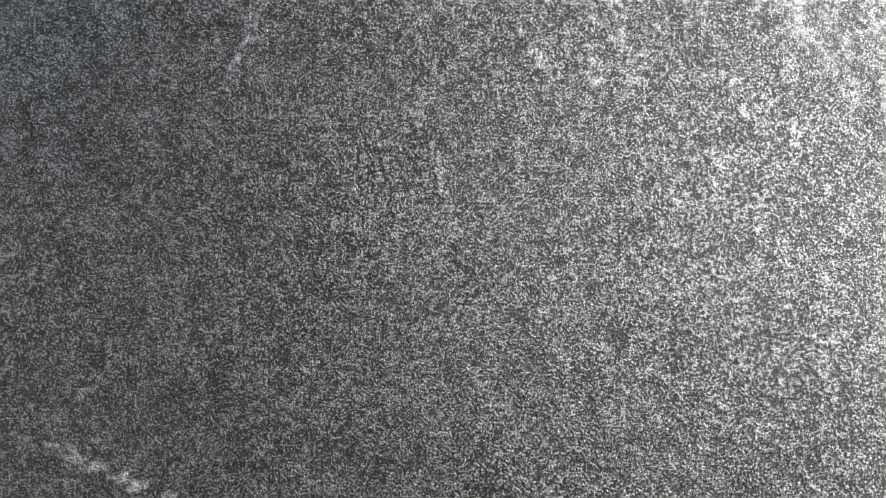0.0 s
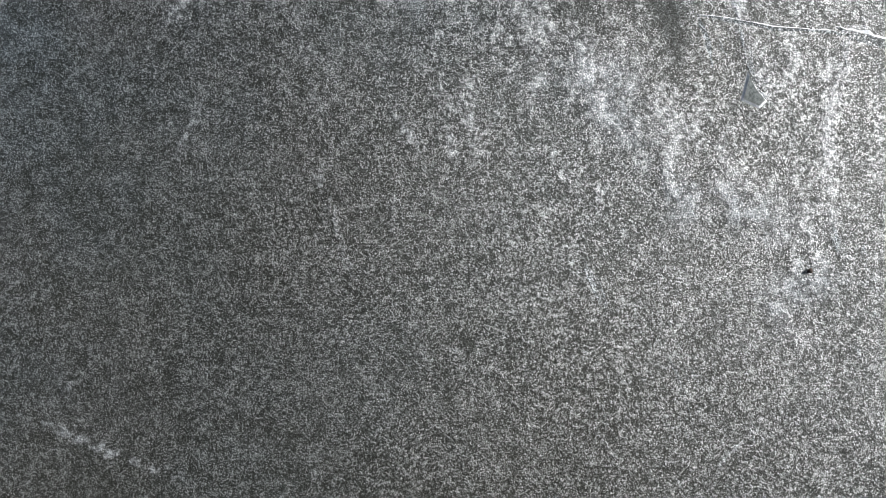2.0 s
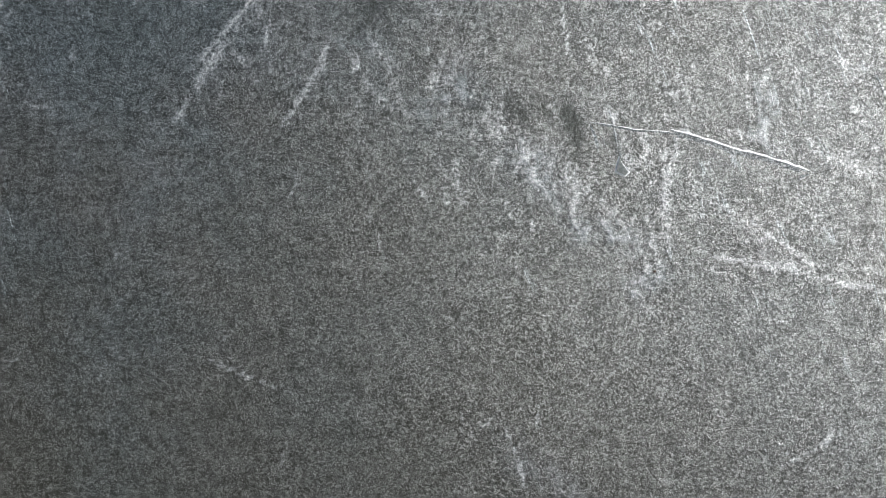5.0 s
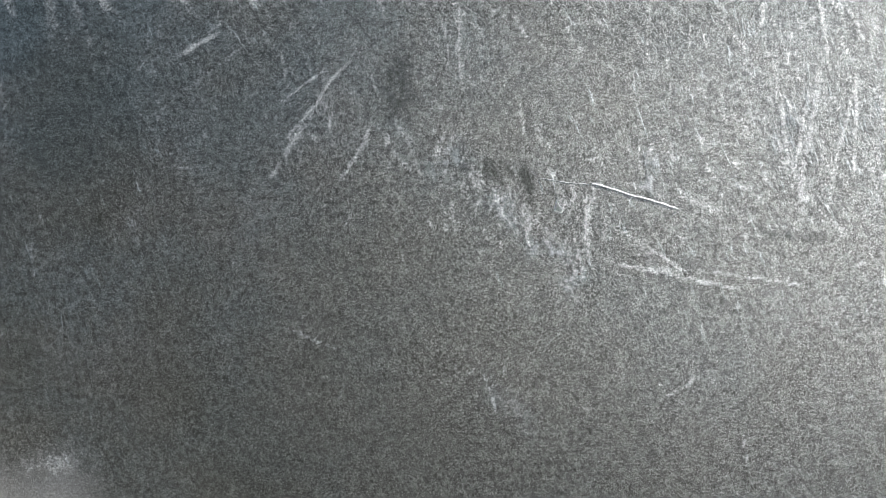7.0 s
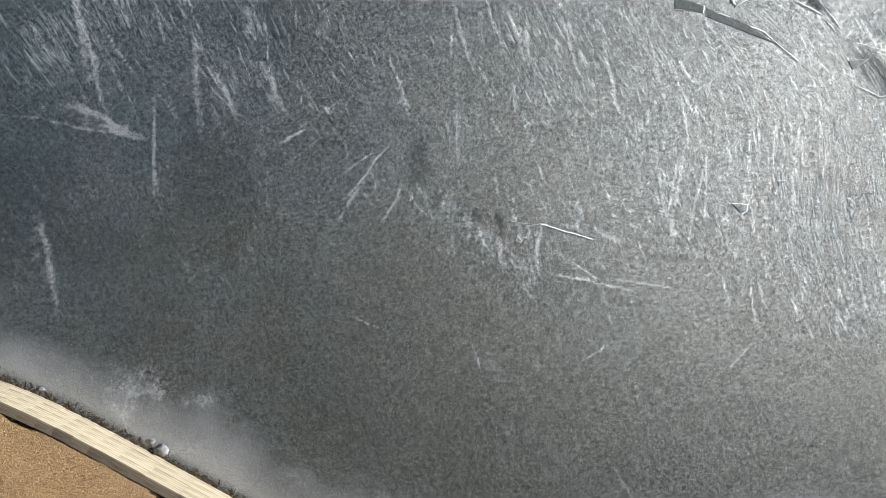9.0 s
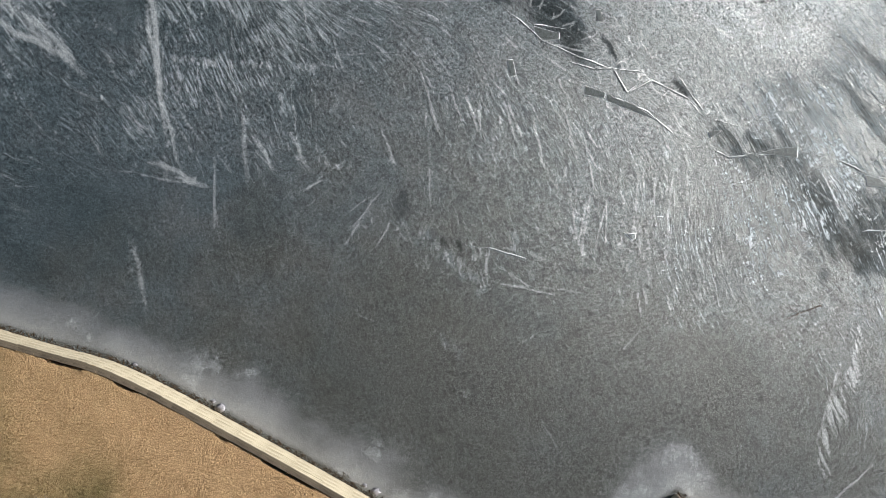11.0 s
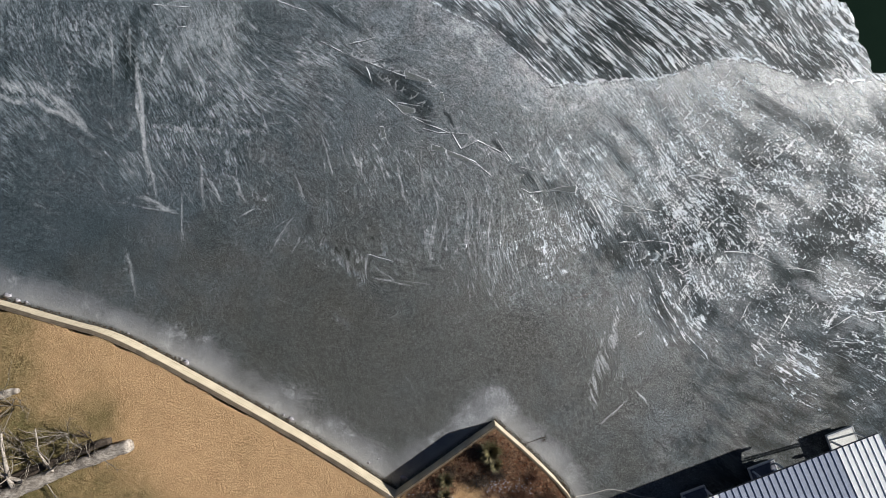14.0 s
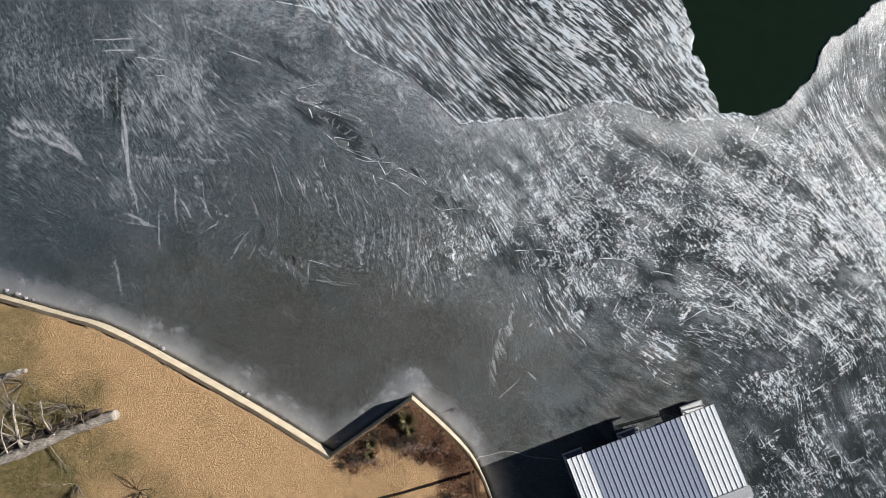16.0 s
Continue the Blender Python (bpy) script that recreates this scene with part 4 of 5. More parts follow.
def build_bumper(u, v, size, label):
    verts, faces = [], []
    p = at_dock(u, v, 0.42)
    tube(verts, faces, [(p[0], p[1], 0.42), (p[0] + 0.02, p[1], 0.52), (p[0] + 0.03, p[1] + 0.01, 0.66), (p[0] + 0.03, p[1], 0.72)], [size * 0.6, size, size, size * 0.3], 10)
    tagged(raw("dock_bumper", verts, faces, M_WHITE, None, True), label, "bumper", "bumpers on the dock")


for bu, bv, bs in ((3.95, 0.75, 0.09), (6.62, 0.9, 0.08), (3.2, 0.72, 0.05)):
    build_bumper(bu, bv, bs, "white rounded dock bumper on the deck corner")


# ---- sea wall ----
def outward(a, b):
    d = Vector((b[0] - a[0], b[1] - a[1], 0)).normalized()
    return d, Vector((-d.y, d.x, 0))


def along(pts, step):
    """Even stations along a line."""
    out, left = [Vector((*pts[0], 0))], 0.0
    for a, b in zip(pts, pts[1:]):
        a, b = Vector((*a, 0)), Vector((*b, 0))
        n = max(1, round((b - a).length / step))
        out += [a.lerp(b, k / n) for k in range(1, n + 1)]
    return out


def rounded(pts, rounds=2):
    for _ in range(rounds):
        new_pts = [pts[0]]
        for a, b in zip(pts, pts[1:]):
            new_pts += [(a[0] * 0.75 + b[0] * 0.25, a[1] * 0.75 + b[1] * 0.25), (a[0] * 0.25 + b[0] * 0.75, a[1] * 0.25 + b[1] * 0.75)]
        pts = new_pts + [pts[-1]]
    return pts


def build_wall(name, pts, label, step, cap_w):
    wall = thing(name, label, "seawall")
    rng = random.Random(5)
    stations = along(pts, step)
    for a, b in zip(stations, stations[1:]):
        d, n = outward(a, b)
        ln, mid, turn = (b - a).length, (a + b) / 2, math.atan2(d.y, d.x)
        def lay(name, c, z, size, bevel, mat):
            ob = part(name, box(bmesh.new(), (0, 0, 0), size, 0.0, bevel), mat, wall)
            ob.matrix_world = Matrix.Translation((c.x, c.y, z)) @ Matrix.Rotation(turn, 4, 'Z')

        h = (WALL_TOP - 0.04) / 4
        for k in range(4):
            lay("board", mid - n * (0.03 - 0.014 * rng.random()), h * (k + 0.5) - 0.02, (ln + 0.002, 0.06, h - rng.uniform(0.004, 0.02)), 0.003, M_FACE)
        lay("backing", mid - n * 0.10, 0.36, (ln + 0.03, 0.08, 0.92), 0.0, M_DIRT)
        lay("cap_board", mid - n * (cap_w / 2 - 0.03 + 0.012 * rng.random()), WALL_TOP - 0.02 + 0.006 * rng.random(), (ln + 0.001, cap_w * rng.uniform(0.92, 1.04), 0.045), 0.003, M_CAP)
    return wall


near_main = [p for p in rounded(MAIN[1:], 2)]
build_wall("seawall", near_main, "sunlit tan timber seawall with a weathered cap", 2.6, 0.17)
build_wall("seawall", [INNER, TIP], "shaded timber seawall of the planted point", 1.3, 0.08)
build_wall("seawall", rounded(EAST[:6], 1), "tan timber seawall round the planted point", 1.2, 0.09)


def build_debris():
    """Dark litter of twigs and leaves frozen in at the wall's foot."""
    rng = random.Random(17)
    verts, faces = [], []
    for line in (rounded(MAIN[1:], 2), EAST[:4]):
        for p in along(line, 0.016):
            thickness = 0.5 + 0.5 * noise.noise(Vector((p.x * 0.8, p.y * 0.8, 2.0)))
            if rng.random() > 0.6 + 0.6 * thickness:
                continue
            off = 0.01 + abs(rng.gauss(0.0, 0.035 + 0.06 * thickness))
            x, y, r = p.x + 0.5 * off + rng.uniform(-0.04, 0.04), p.y + 0.86 * off, rng.uniform(0.003, 0.016)
            a, ln = rng.uniform(-3.1, 3.1), rng.uniform(0.02, 0.14)
            tube(verts, faces, [(x, y, 0.004), (x + ln * 0.5 * math.cos(a), y + ln * 0.5 * math.sin(a), r), (x + ln * math.cos(a), y + ln * math.sin(a), 0.002)], [r * 0.6, r * 1.2, r * 0.5], 5)
    tagged(raw("litter", verts, faces, M_DIRT), "dark frozen litter at the foot of the seawall", "litter", kind="stuff")


build_debris()


def build_stone(x, y, r, seed, mat, name, label, category, group, z=0.0):
    bm = bmesh.new()
    bmesh.ops.create_icosphere(bm, subdivisions=1 if r < 0.06 else 2, radius=r)
    for v in bm.verts:
        k = 0.8 + 0.75 * (noise.noise(v.co * (1.5 / r) + Vector((seed * 3.1, seed, 0))))
        v.co = Vector((v.co.x * k * 1.2, v.co.y * k * 0.85, v.co.z * k * 0.5))
    ob = part(name, bm, mat, None, "", True)
    ob.location = (x, y, z + r * 0.25)
    return tagged(ob, label, category, group)


for k, (sx, sy, sr) in enumerate([(-14.72, -4.98, 0.15), (-14.95, -4.80, 0.07), (-22.3, -2.15, 0.16), (-21.9, -2.35, 0.12), (-22.9, -1.95, 0.14), (-21.5, -2.45, 0.09), (-10.3, -7.35, 0.13), (-10.6, -7.2, 0.07), (-7.0, -9.2, 0.06), (-6.6, -9.05, 0.05), (-5.55, -9.85, 0.16), (-17.2, -3.75, 0.07)]):
    build_stone(sx, sy, sr, k + 1, M_ROCK, "stone", "small grey stone frozen in by the seawall", "stone", "stones by the seawall")


# ---- cracks and plates in the ice ----
def crooked(rng, pts, rounds=3):
    """Breaks each stretch of a line into smaller crooked ones."""
    for _ in range(rounds):
        out = [pts[0]]
        for a, b in zip(pts, pts[1:]):
            ln, s = math.hypot(b[0] - a[0], b[1] - a[1]), rng.uniform(-0.016, 0.016)
            out += [((a[0] + b[0]) / 2 - (b[1] - a[1]) * s, (a[1] + b[1]) / 2 + (b[0] - a[0]) * s), b]
        pts = out
    return pts


def build_crack(pts, width, height, slope=0.10, label="white frosted crack in the ice", least=0.08):
    """A heaved crack: a low ridge with one steep frosted side."""
    rng = random.Random(int(1000 * abs(pts[0][0])))
    line = along(crooked(rng, pts), 0.06)
    verts, faces = [], []
    for i, p in enumerate(line):
        a, b = line[max(i - 1, 0)], line[min(i + 1, len(line) - 1)]
        d, n = outward(a, b)
        end = min(1.0, i / 3, (len(line) - 1 - i) / 3)
        fade = max(least, 0.08 + 1.05 * max(0.0, noise.noise(Vector((p.x * 1.7, p.y * 1.7, 4.0))) + 0.45))
        w = width * (0.25 + 0.75 * end) * rng.uniform(0.7, 1.25) * fade
        h = height * (0.2 + 0.8 * end) * rng.uniform(0.75, 1.2) * fade
        q = p + n * rng.uniform(-0.12, 0.12) * width
        lean = slope * end * rng.uniform(0.8, 1.1)
        for off, z in ((w, -0.004), (w * 0.1, h), (-lean - 0.02, -0.004)):
            verts.append((q.x + n.x * off, q.y + n.y * off, z))
    for i in range(len(line) - 1):
        for k in range(2):
            faces.append((3 * i + k, 3 * i + k + 1, 3 * i + k + 4, 3 * i + k + 3))
    ob = raw("ice_crack", verts, faces, M_FROST)
    ob.data.materials.append(M_ICE)
    ob.data.polygons.foreach_set("material_index", [k % 2 for k in range(len(faces))])
    return tagged(ob, label, "ice crack", "cracks in the ice")


build_crack([(-7.76, -0.32), (-7.40, -0.385), (-7.12, -0.40), (-7.05, -0.42)], 0.014, 0.005, 0.02, least=0.7)
build_crack([(-7.10, -0.385), (-6.9, -0.44), (-6.6, -0.54), (-6.25, -0.63), (-5.92, -0.735)], 0.034, 0.010, 0.05, least=0.9)
build_crack([(-7.76, -0.32), (-7.70, -0.44), (-7.68, -0.66)], 0.005, 0.003, 0.08)
build_crack([(-5.93, -0.74), (-6.08, -0.82)], 0.007, 0.006, 0.05)
for row in ([(-9.08, 8.64), (-7.9, 8.05), (-6.72, 7.61), (-5.54, 7.16), (-4.36, 6.87)], [(-7.9, 8.49), (-6.72, 8.79)], [(-7.16, 7.61), (-6.87, 6.87), (-7.16, 6.57)], [(-6.72, 6.57), (-5.53, 5.54), (-3.76, 4.8), (-2.58, 4.65)], [(-5.83, 6.02), (-4.8, 5.87)], [(-7.4, 8.3), (-7.0, 7.7), (-6.3, 7.9)],
            [(-4.8, 4.95), (-4.1, 4.75), (-3.5, 4.75), (-3.1, 4.05), (-2.8, 4.3)], [(-3.1, 4.05), (-2.4, 4.4), (-1.3, 3.85)], [(-4.4, 3.98), (-3.6, 3.95), (-2.5, 3.5), (-1.8, 2.9)],
            [(-1.3, 3.8), (-0.95, 3.4), (0.1, 3.1)], [(-1.6, 4.5), (-0.9, 3.5)], [(0.5, 2.25), (1.1, 2.3), (1.7, 2.15), (1.8, 2.65)], [(1.8, 2.4), (3.0, 2.1), (4.0, 1.65), (5.2, 1.4)], [(-0.6, 2.4), (-0.2, 2.2), (0.5, 2.25)]):
    build_crack(row, 0.040, 0.016, 0.04)
for row in ([(3.6, 0.08), (5.07, 0.17), (7.13, -0.21)], [(5.07, -0.21), (6.25, -1.24), (6.98, -0.8), (7.1, -0.2)], [(6.3, -1.24), (6.5, -1.9), (6.2, -2.6)], [(8.0, -0.3), (9.2, -0.36), (10.66, -1.0), (11.1, -1.0), (12.27, -1.24)],
            [(12.38, -3.59), (13.44, -3.0), (15.05, -2.77), (14.9, -3.3)], [(12.56, -4.09), (13.4, -4.15), (14.32, -4.05)], [(19.16, -3.44), (19.74, -3.3), (20.18, -3.0)], [(20.6, -4.62), (21.64, -4.47)], [(19.67, -5.64), (20.03, -4.18)],
            [(18.2, 6.55), (19.2, 6.6)], [(-16.2, 10.2), (-14.4, 10.1)], [(-16.0, 9.4), (-14.5, 9.2)], [(-11.5, 10.6), (-9.6, 9.9)]):
    build_crack(row, 0.05, 0.014, 0.02)


def build_slab(x, y, corners, thick, tilt, label, top_mat=M_ICE, flare=1.16):
    """A small broken plate of ice lying proud of the sheet; corners in order round its edge."""
    bm = bmesh.new()
    low = [bm.verts.new((p[0] * flare, p[1] * flare, -0.004)) for p in corners]
    top = [bm.verts.new((p[0] * 0.97, p[1] * 0.97, thick)) for p in corners]
    bm.faces.new(top)
    n = len(corners)
    for k in range(n):
        bm.faces.new((low[k], low[(k + 1) % n], top[(k + 1) % n], top[k])).material_index = 1
    bmesh.ops.recalc_face_normals(bm, faces=bm.faces)
    ob = part("ice_plate", bm, top_mat)
    ob.data.materials.append(M_FROST)
    ob.matrix_world = pose(x, y, 0.004, tilt, -tilt, 0)
    return tagged(ob, label, "ice plate", "broken ice plates")


build_slab(-2.98, -0.03, [(-0.20, 0.06), (0.0, -0.14), (0.10, -0.09), (0.12, 0.04), (-0.04, 0.05)], 0.008, 0.4, "small triangular plate of broken ice lying on the sheet")
build_slab(-2.17, 0.45, [(-0.07, 0.05), (-0.05, -0.08), (0.09, 0.05)], 0.006, 0.4, "small dark plate of broken ice lying on the sheet")
build_slab(-7.49, -0.70, [(-0.025, 0.085), (-0.055, -0.03), (0.02, -0.065), (0.053, -0.035), (0.0, 0.03)], 0.003, 0.2, "small arrow-shaped chip of ice with its shaded top painted dark", M_CHIP_SHADE, 1.3)
build_crack([(-7.515, -0.615), (-7.495, -0.665), (-7.45, -0.70), (-7.432, -0.735), (-7.45, -0.765)], 0.022, 0.007, 0.05, "short white frosted edge beside a chip in the ice")
for row in ([(-5.81, 5.97), (-5.65, 5.53), (-5.05, 5.60), (-5.05, 5.76)], [(-5.52, 7.40), (-5.46, 7.05), (-4.39, 6.86), (-4.45, 6.98)],
            [(-4.33, 4.27), (-4.35, 4.0), (-3.75, 3.9), (-3.73, 4.05)], [(-3.72, 4.03), (-3.70, 3.84), (-2.31, 3.30), (-2.85, 3.68)],
            [(0.60, 2.32), (1.75, 2.20), (1.78, 2.50), (1.2, 2.46)], [(0.24, 2.27), (0.60, 2.06), (0.50, 2.33)], [(3.68, 1.70), (3.75, 1.38), (4.36, 1.34), (4.1, 1.6)], [(-0.80, 2.93), (-0.72, 2.75), (-0.38, 2.98)],
            [(-6.55, 5.02), (-6.45, 4.5), (-6.28, 4.55), (-6.38, 5.0)], [(-4.0, 6.45), (-3.95, 6.1), (-3.78, 6.08), (-3.86, 6.45)]):
    mx, my = sum(p[0] for p in row) / len(row), sum(p[1] for p in row) / len(row)
    build_slab(mx, my, [(p[0] - mx, p[1] - my) for p in row], 0.006, 0.3, "dark clear plate of broken ice set in the sheet", M_SLAB, 1.04)


def build_branch(name, label, category, start, way, length, radius, mat, seed, twigs=3):
    rng = random.Random(seed)
    verts, faces = [], []
    pts = wander(rng, start, way, length, 10, 0.12)
    pts = [Vector((p.x, p.y, max(p.z, start[2] * 0.6))) for p in pts]
    tube(verts, faces, pts, [radius * (1 - 0.7 * k / 10) for k in range(11)], 6)
    for _ in range(twigs):
        k = rng.randrange(3, 9)
        tw = wander(rng, pts[k], (way[0] + rng.uniform(-1, 1), way[1] + rng.uniform(-1, 1), 0.3), length * rng.uniform(0.12, 0.3), 5, 0.25)
        tube(verts, faces, tw, [radius * 0.5 * (1 - 0.15 * j) for j in range(6)], 5)
    return tagged(raw(name, verts, faces, mat, None, True), label, category)


build_branch("stick", "thin dark stick lying on the ice", "stick", (2.42, -2.03, 0.02), (-1, -0.25, 0), 1.15, 0.018, M_BARK, 4, 2)
build_stone(-7.23, -1.55, 0.018, 9, M_LEAF, "leaf_speck", "tiny dark leaf frozen on the ice", "leaf", "")


def build_rope():
    verts, faces = [], []
    pts = [(1.50, -10.65, 0.75), (1.75, -10.6, 0.05), (2.4, -10.5, 0.02), (3.1, -10.3, 0.02), (3.6, -10.35, 0.02), (4.4, -10.6, 0.02), (5.8, -10.7, 0.12)]
    tube(verts, faces, pts, [0.014] * len(pts), 6)
    tagged(raw("rope", verts, faces, M_ROPE, None, True), "pale rope lying on the ice between wall and dock", "rope")


build_rope()


# ---- fallen tree and brush on the lawn ----
def build_log(name, label, a, b, r0, r1, seed, limbs, bark=None):
    tree = thing(name, label, "fallen tree", "", (0, 0, 0))
    rng = random.Random(seed)
    verts, faces = [], []
    a, b = Vector(a), Vector(b)
    pts, rad = [], []
    for k in range(49):
        s = k / 48
        p = a.lerp(b, s)
        p += Vector((0.05 * math.sin(7 * s + seed), 0.07 * math.sin(5 * s + 2 * seed), 0.02 * math.sin(9 * s)))
        pts.append(p)
        rad.append((r0 + (r1 - r0) * s) * (1 + 0.12 * math.sin(13 * s + seed) + rng.uniform(-0.035, 0.035)))
    tube(verts, faces, pts, rad, 20)
    for i, v in enumerate(verts):
        verts[i] = v + Vector((noise.noise(v * 3), noise.noise(v * 3 + Vector((9, 0, 0))), noise.noise(v * 3 + Vector((0, 9, 0))))) * 0.06 + Vector((noise.noise(v * 11), noise.noise(v * 11 + Vector((5, 0, 0))), noise.noise(v * 11 + Vector((0, 5, 0))))) * 0.03
    raw("trunk", verts, faces, bark or M_LOG, tree, True)
    for s, way, ln, rr, twigs in limbs:
        verts, faces = [], []
        main = wander(rng, a.lerp(b, s) + Vector((0, 0, r0 * 0.3)), way, ln, 9, 0.22)
        ground_z = a.lerp(b, s).z - r0
        main = [Vector((p.x, p.y, max(p.z, ground_z + 0.05))) for p in main]
        tube(verts, faces, main, [rr * (1 - 0.075 * k) for k in range(10)], 8)
        limb = raw("limb", verts, faces, M_LOG if rr > 0.04 else M_TWIG, tree, True)
        for _ in range(twigs):
            verts, faces = [], []
            k = rng.randrange(2, 10)
            d = (Vector(way).normalized() + Vector((rng.uniform(-1, 1), rng.uniform(-1, 1), rng.uniform(-0.2, 0.5)))).normalized()
            tw = wander(rng, main[k], d, ln * rng.uniform(0.25, 0.6), 7, 0.3)
            tube(verts, faces, tw, [max(0.006, rr * 0.35 * (1 - 0.12 * j)) for j in range(8)], 5)
            raw("twig", verts, faces, M_TWIG, limb, True)
    return tree


LOG_Z = 1.30
build_log("fallen_tree", "bleached fallen tree trunk with broken limbs on the lawn", (-24.0, -11.05, LOG_Z), (-16.45, -8.1, LOG_Z - 0.05), 0.29, 0.225, 2, [
    (0.40, (-0.3, 1, 0.25), 2.6, 0.11, 7), (0.55, (0.5, 1, 0.4), 1.8, 0.05, 6), (0.62, (-0.7, 0.8, 0.3), 2.1, 0.06, 6), (0.70, (0.6, 0.7, 0.5), 1.4, 0.035, 6),
    (0.48, (-0.9, 0.35, 0.15), 2.6, 0.09, 6), (0.80, (0.2, 1, 0.5), 1.2, 0.025, 4), (0.85, (0.9, -0.5, 0.1), 1.0, 0.022, 3), (0.55, (0.7, -0.7, 0.05), 2.0, 0.03, 5), (0.3, (-0.2, 1, 0.3), 2.4, 0.05, 5)])
build_log("fallen_tree", "dark trunk lying against the bleached one", (-24.0, -10.5, LOG_Z - 0.08), (-17.3, -7.95, LOG_Z - 0.12), 0.22, 0.12, 8, [(0.75, (0.3, 1, 0.4), 1.2, 0.03, 7), (0.85, (-0.4, 1, 0.5), 1.0, 0.025, 7), (0.65, (0.1, 1, 0.6), 1.3, 0.03, 7), (0.9, (0.8, 0.5, 0.4), 0.9, 0.02, 6)], M_BARK)
build_log("fallen_limb", "pale broken limb lying on the weedy lawn", (-24.0, -6.85, 1.22), (-20.95, -5.94, 1.22), 0.17, 0.13, 5, [(0.6, (0.1, -1, 0.2), 1.2, 0.03, 4), (0.8, (0.4, 1, 0.5), 1.4, 0.02, 4)])


def build_sapling(x, y, seed, spread, label, mat):
    rng = random.Random(seed)
    z = float(lawn_at(np.array(x), np.array(y)))
    bush = thing("bare_sapling", label, "sapling", "bare saplings on the lawn", (x, y, z))
    for _ in range(7):
        verts, faces = [], []
        a = rng.uniform(0, 6.28)
        stem = wander(rng, (0, 0, -0.05), (math.cos(a) * 0.8, math.sin(a) * 0.8, 0.55), spread, 9, 0.22)
        tube(verts, faces, stem, [0.022 * (1 - 0.085 * k) for k in range(10)], 5)
        for _ in range(9):
            k = rng.randrange(2, 9)
            d = (stem[k] - stem[k - 1]).normalized() + Vector((rng.uniform(-0.8, 0.8), rng.uniform(-0.8, 0.8), rng.uniform(-0.1, 0.4)))
            tube(verts, faces, wander(rng, stem[k], d, spread * rng.uniform(0.2, 0.45), 6, 0.3), [0.010 * (1 - 0.12 * j) for j in range(7)], 4)
        raw("branch", verts, faces, mat, bush, True)
    return bush


build_sapling(-15.4, -12.0, 3, 1.5, "bare dark leafless sapling in the dry lawn", M_BARK)
build_sapling(-20.6, -8.7, 6, 1.5, "bare pale leafless sapling beside the fallen trunk", M_TWIG)
build_sapling(-19.0, -7.7, 9, 1.3, "bare pale leafless sapling beside the fallen trunk", M_TWIG)
build_sapling(-21.4, -6.6, 12, 1.6, "bare pale leafless sapling in the weeds", M_TWIG)
build_sapling(-18.6, -11.6, 15, 1.4, "bare pale leafless sapling in the dry lawn", M_TWIG)
build_sapling(-21.8, -7.6, 27, 1.7, "bare pale leafless sapling in the weeds", M_TWIG)
build_sapling(-18.2, -7.9, 31, 1.0, "bare dark leafless sapling beside the fallen trunk", M_BARK)


# ---- planted point ----
def build_yucca(x, y, seed, leaves, size):
    rng = random.Random(seed)
    verts, faces = [], []
    for _ in range(leaves):
        a, e = rng.uniform(0, 6.28), rng.uniform(0.15, 1.2)
        d = Vector((math.cos(a) * math.cos(e), math.sin(a) * math.cos(e), math.sin(e)))
        side = Vector((-math.sin(a), math.cos(a), 0)) * rng.uniform(0.018, 0.03)
        ln = size * rng.uniform(0.65, 1.1)
        b = len(verts)
        mid = d * ln * 0.5 + Vector((0, 0, 0.03))
        tip = d * ln - Vector((0, 0, ln * 0.12))
        verts += [side * 0.6, -side * 0.6, mid - side, mid + side, tip, mid - Vector((0, 0, 0.015))]
        faces += [(b, b + 1, b + 5), (b + 1, b + 2, b + 5), (b, b + 5, b + 3), (b + 2, b + 4, b + 5), (b + 5, b + 4, b + 3)]
    ob = raw("yucca", verts, faces, M_YUCCA)
    ob.location = (x, y, float(lawn_at(np.array(x), np.array(y))))
    return tagged(ob, "green spiky yucca rosette among dead brush", "yucca", "yuccas on the planted point")


build_yucca(-1.95, -8.4, 4, 320, 0.62)
build_yucca(-1.75, -8.95, 5, 160, 0.42)
build_yucca(-3.75, -9.6, 6, 200, 0.46)
build_yucca(-3.8, -10.2, 7, 100, 0.40)


def build_brush(count):
    rng = random.Random(23)
    verts, faces = [], []
    while count > 0:
        x, y = rng.uniform(-5.4, 2.6), rng.uniform(-12.6, -7.6)
        if float(inland(np.array([x]), np.array([y]))[0][0]) < 0.2 or float(lawn_at(np.array(x), np.array(y), LAWN_BED)) < rng.random():
            continue
        count -= 1
        z = float(lawn_at(np.array(x), np.array(y)))
        stem = wander(rng, (x, y, z - 0.02), (rng.uniform(-1, 1), rng.uniform(-1, 1), 0.5), rng.uniform(0.1, 0.38), 4, 0.35)
        tube(verts, faces, stem, [0.008, 0.007, 0.006, 0.004, 0.003], 4)
    tagged(raw("dead_brush", verts, faces, M_STRAW), "dead brown stalks and brush on the planted point", "brush", kind="stuff")


build_brush(3200)


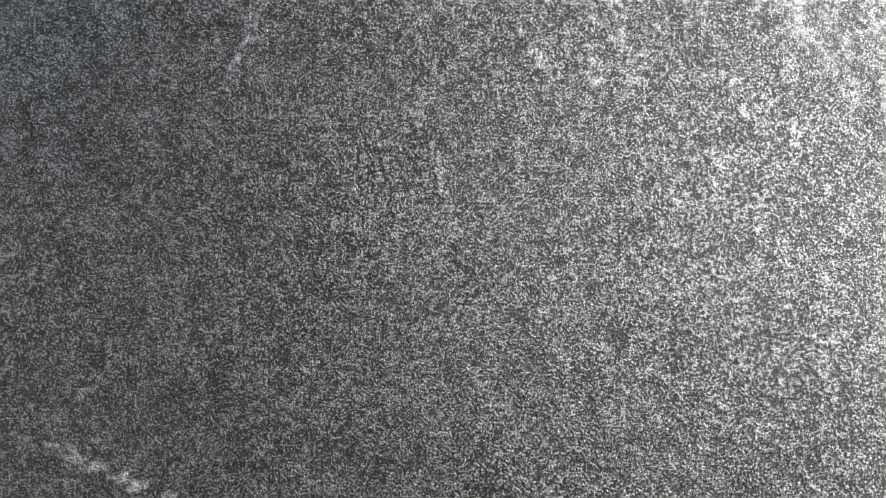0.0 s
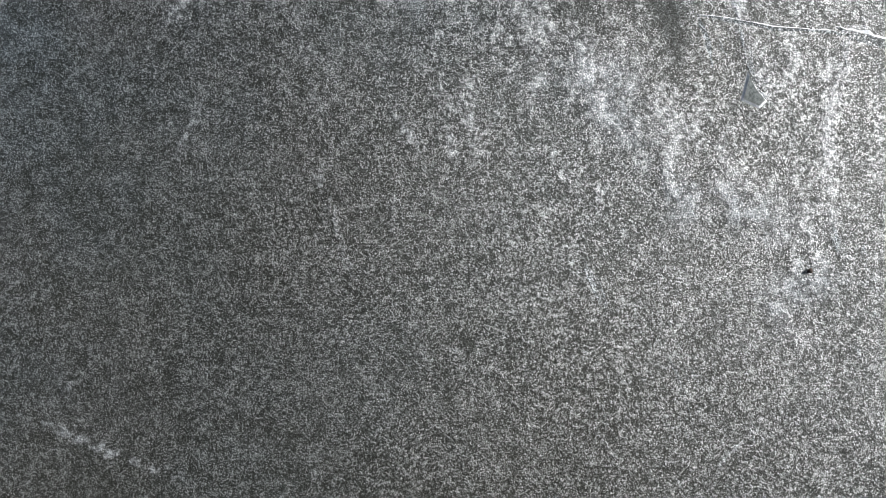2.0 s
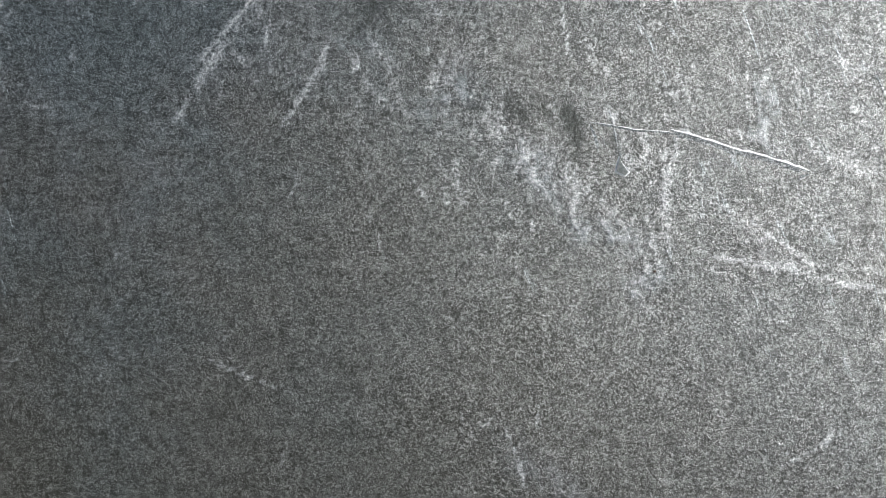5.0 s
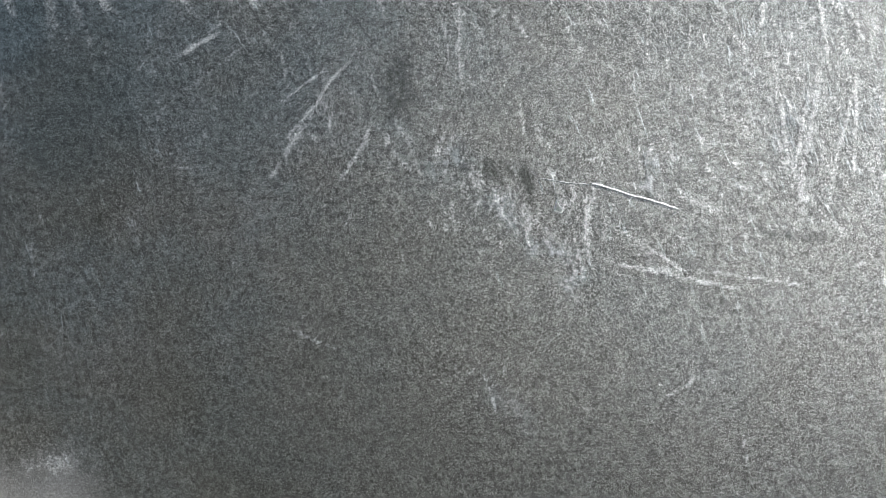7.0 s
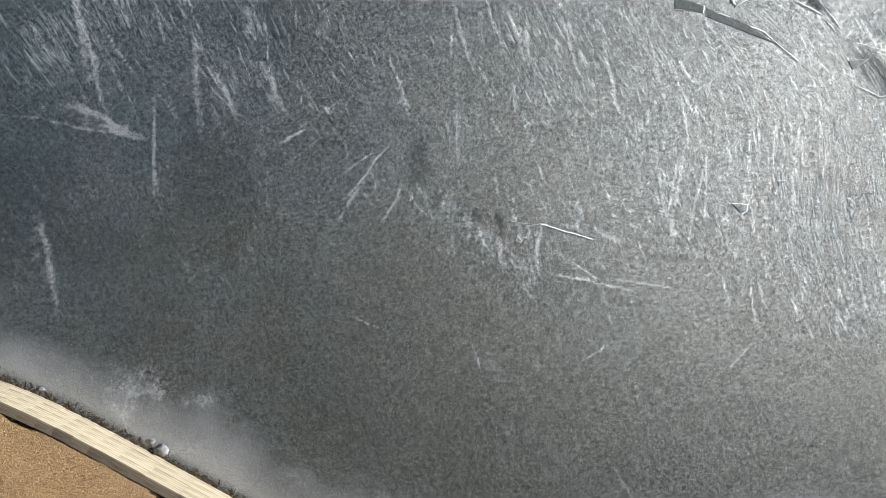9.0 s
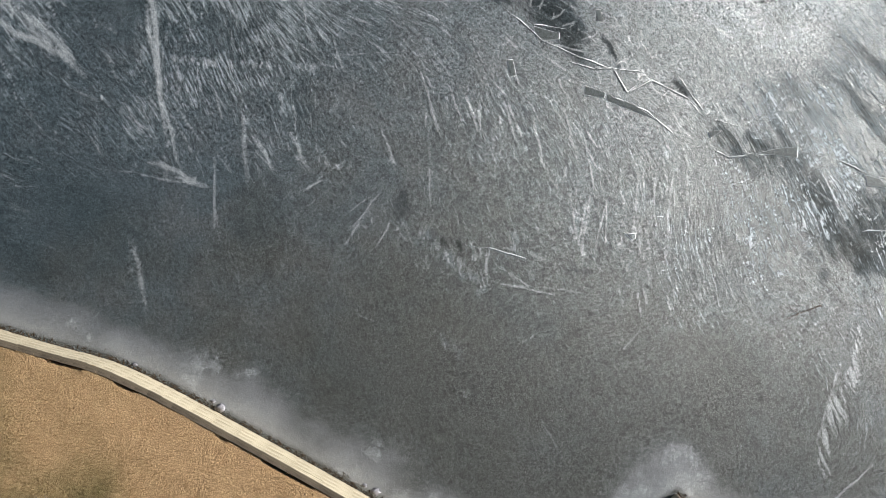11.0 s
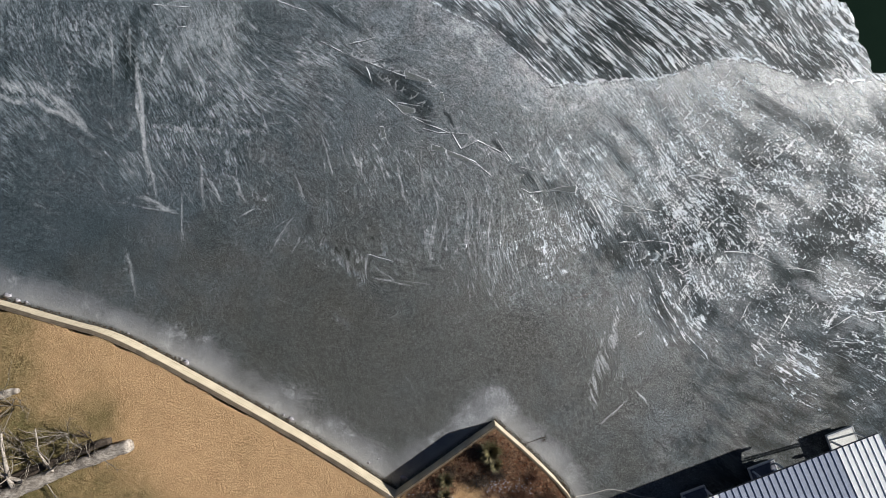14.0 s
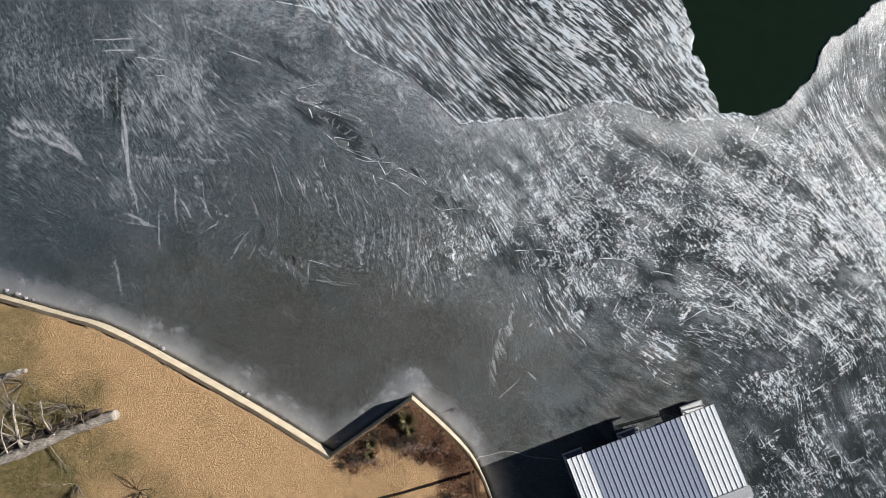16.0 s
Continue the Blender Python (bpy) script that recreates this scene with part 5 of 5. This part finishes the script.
def build_leaves(count):
    """Dead leaves strewn over the bed: small bent blades, each turned its own way."""
    rng = np.random.default_rng(41)
    x, y = rng.uniform(-5.6, 2.8, 6 * count), rng.uniform(-13.2, -7.5, 6 * count)
    ok = np.flatnonzero((inland(x, y)[0] > 0.15) & (lawn_at(x, y, LAWN_BED) > 0.25 + 0.6 * rng.random(6 * count)))[:count]
    x, y, n = x[ok], y[ok], len(ok)
    z, a, r, lift = lawn_at(x, y) + 0.015, rng.uniform(0, 6.283, n), rng.uniform(0.025, 0.075, n), rng.uniform(-0.01, 0.05, n)
    c, s_ = np.cos(a), np.sin(a)
    corners = [np.stack([x + r * (c * u - s_ * v), y + r * (s_ * u + c * v), z + w * lift], -1) for u, v, w in ((-1, 0, 1), (0, -0.45, 0), (1, 0, 1), (0, 0.45, 0.2))]
    verts = np.stack(corners, 1).reshape(-1, 3)
    faces = [f for k in range(n) for f in ((4 * k, 4 * k + 1, 4 * k + 3), (4 * k + 1, 4 * k + 2, 4 * k + 3))]
    tagged(raw("dead_leaves", verts.tolist(), faces, M_LITTER), "rust-brown and tan dead leaves on the planted point", "leaves", kind="stuff")


build_leaves(2600)


def build_shrub(x, y, seed, size, stems, mat, label):
    rng = random.Random(seed)
    z = float(lawn_at(np.array(x), np.array(y)))
    verts, faces = [], []
    for _ in range(stems):
        a, e = rng.uniform(0, 6.28), rng.uniform(0.1, 1.2)
        way = (math.cos(a) * math.cos(e), math.sin(a) * math.cos(e), math.sin(e))
        stem = wander(rng, (rng.gauss(0, size * 0.18), rng.gauss(0, size * 0.18), -0.03), way, size * rng.uniform(0.5, 1.1), 5, 0.4)
        tube(verts, faces, stem, [0.009, 0.008, 0.006, 0.005, 0.004, 0.003], 4)
        if rng.random() < 0.6:
            tube(verts, faces, wander(rng, stem[3], (rng.uniform(-1, 1), rng.uniform(-1, 1), 0.4), size * 0.3, 3, 0.4), [0.005, 0.004, 0.003, 0.002], 4)
    ob = raw("dead_shrub", verts, faces, mat)
    ob.location = (x, y, z)
    return tagged(ob, label, "shrub", "dead shrubs on the planted point")


for k, (sx, sy, size, stems, rust) in enumerate([(-2.3, -9.5, 0.55, 170, 0), (-1.6, -9.35, 0.45, 120, 0), (-0.7, -10.2, 0.55, 150, 1), (-4.6, -10.3, 0.45, 130, 0), (-3.5, -9.3, 0.40, 110, 0), (-0.2, -9.5, 0.45, 100, 1), (0.5, -10.4, 0.50, 120, 1),
                                               (-5.2, -10.75, 0.35, 90, 0), (0.2, -12.4, 0.5, 140, 0), (-2.9, -8.9, 0.3, 80, 1), (1.5, -11.8, 0.4, 100, 1)]):
    build_shrub(sx, sy, k + 60, size, stems, M_RUST if rust else M_BARK, "low dead rust-brown shrub in the garden bed" if rust else "low dark leafless shrub in the garden bed")
prng = random.Random(31)
for k in range(290):
    sx, sy = (prng.gauss(-1.9, 0.4), prng.gauss(-9.78, 0.15)) if k % 2 else (prng.gauss(-0.7, 0.32), prng.gauss(-9.95, 0.2))
    if k > 175:
        sx, sy = prng.gauss(-4.3, 0.55), prng.gauss(-10.45, 0.15)
    build_stone(sx, sy, prng.uniform(0.014, 0.046), k + 40, M_PEBBLE, "pebble", "pale violet-white pebble in the garden bed", "pebble", "pebbles in the garden bed", 0.02 + float(lawn_at(np.array(sx), np.array(sy))))

build_branch("twig", "small dark twig frozen into the ice", "twig", (0.42, -8.12, 0.03), (-0.9, -0.28, 0.0), 0.95, 0.016, M_BARK, 8, 3)
build_shrub(0.38, -8.18, 99, 0.22, 26, M_BARK, "small tangle of dark twigs frozen into the ice").location.z = 0.0

# tall pole at the edge of the point
pole = thing("wooden_pole", "tall brown timber pole beside the seawall", "pole", "", (1.40, -11.05, 0))
pz = float(lawn_at(np.array(1.4), np.array(-11.05)))
for du in (-0.10, 0.10):
    part("post", box(bmesh.new(), (du, -0.02, pz + 2.0), (0.09, 0.09, 4.3), 0.1, 0.008), M_POST, pole)
part("plate", box(bmesh.new(), (0, -0.02, pz + 4.1), (0.34, 0.12, 0.14), 0.1, 0.008), M_POST, pole)
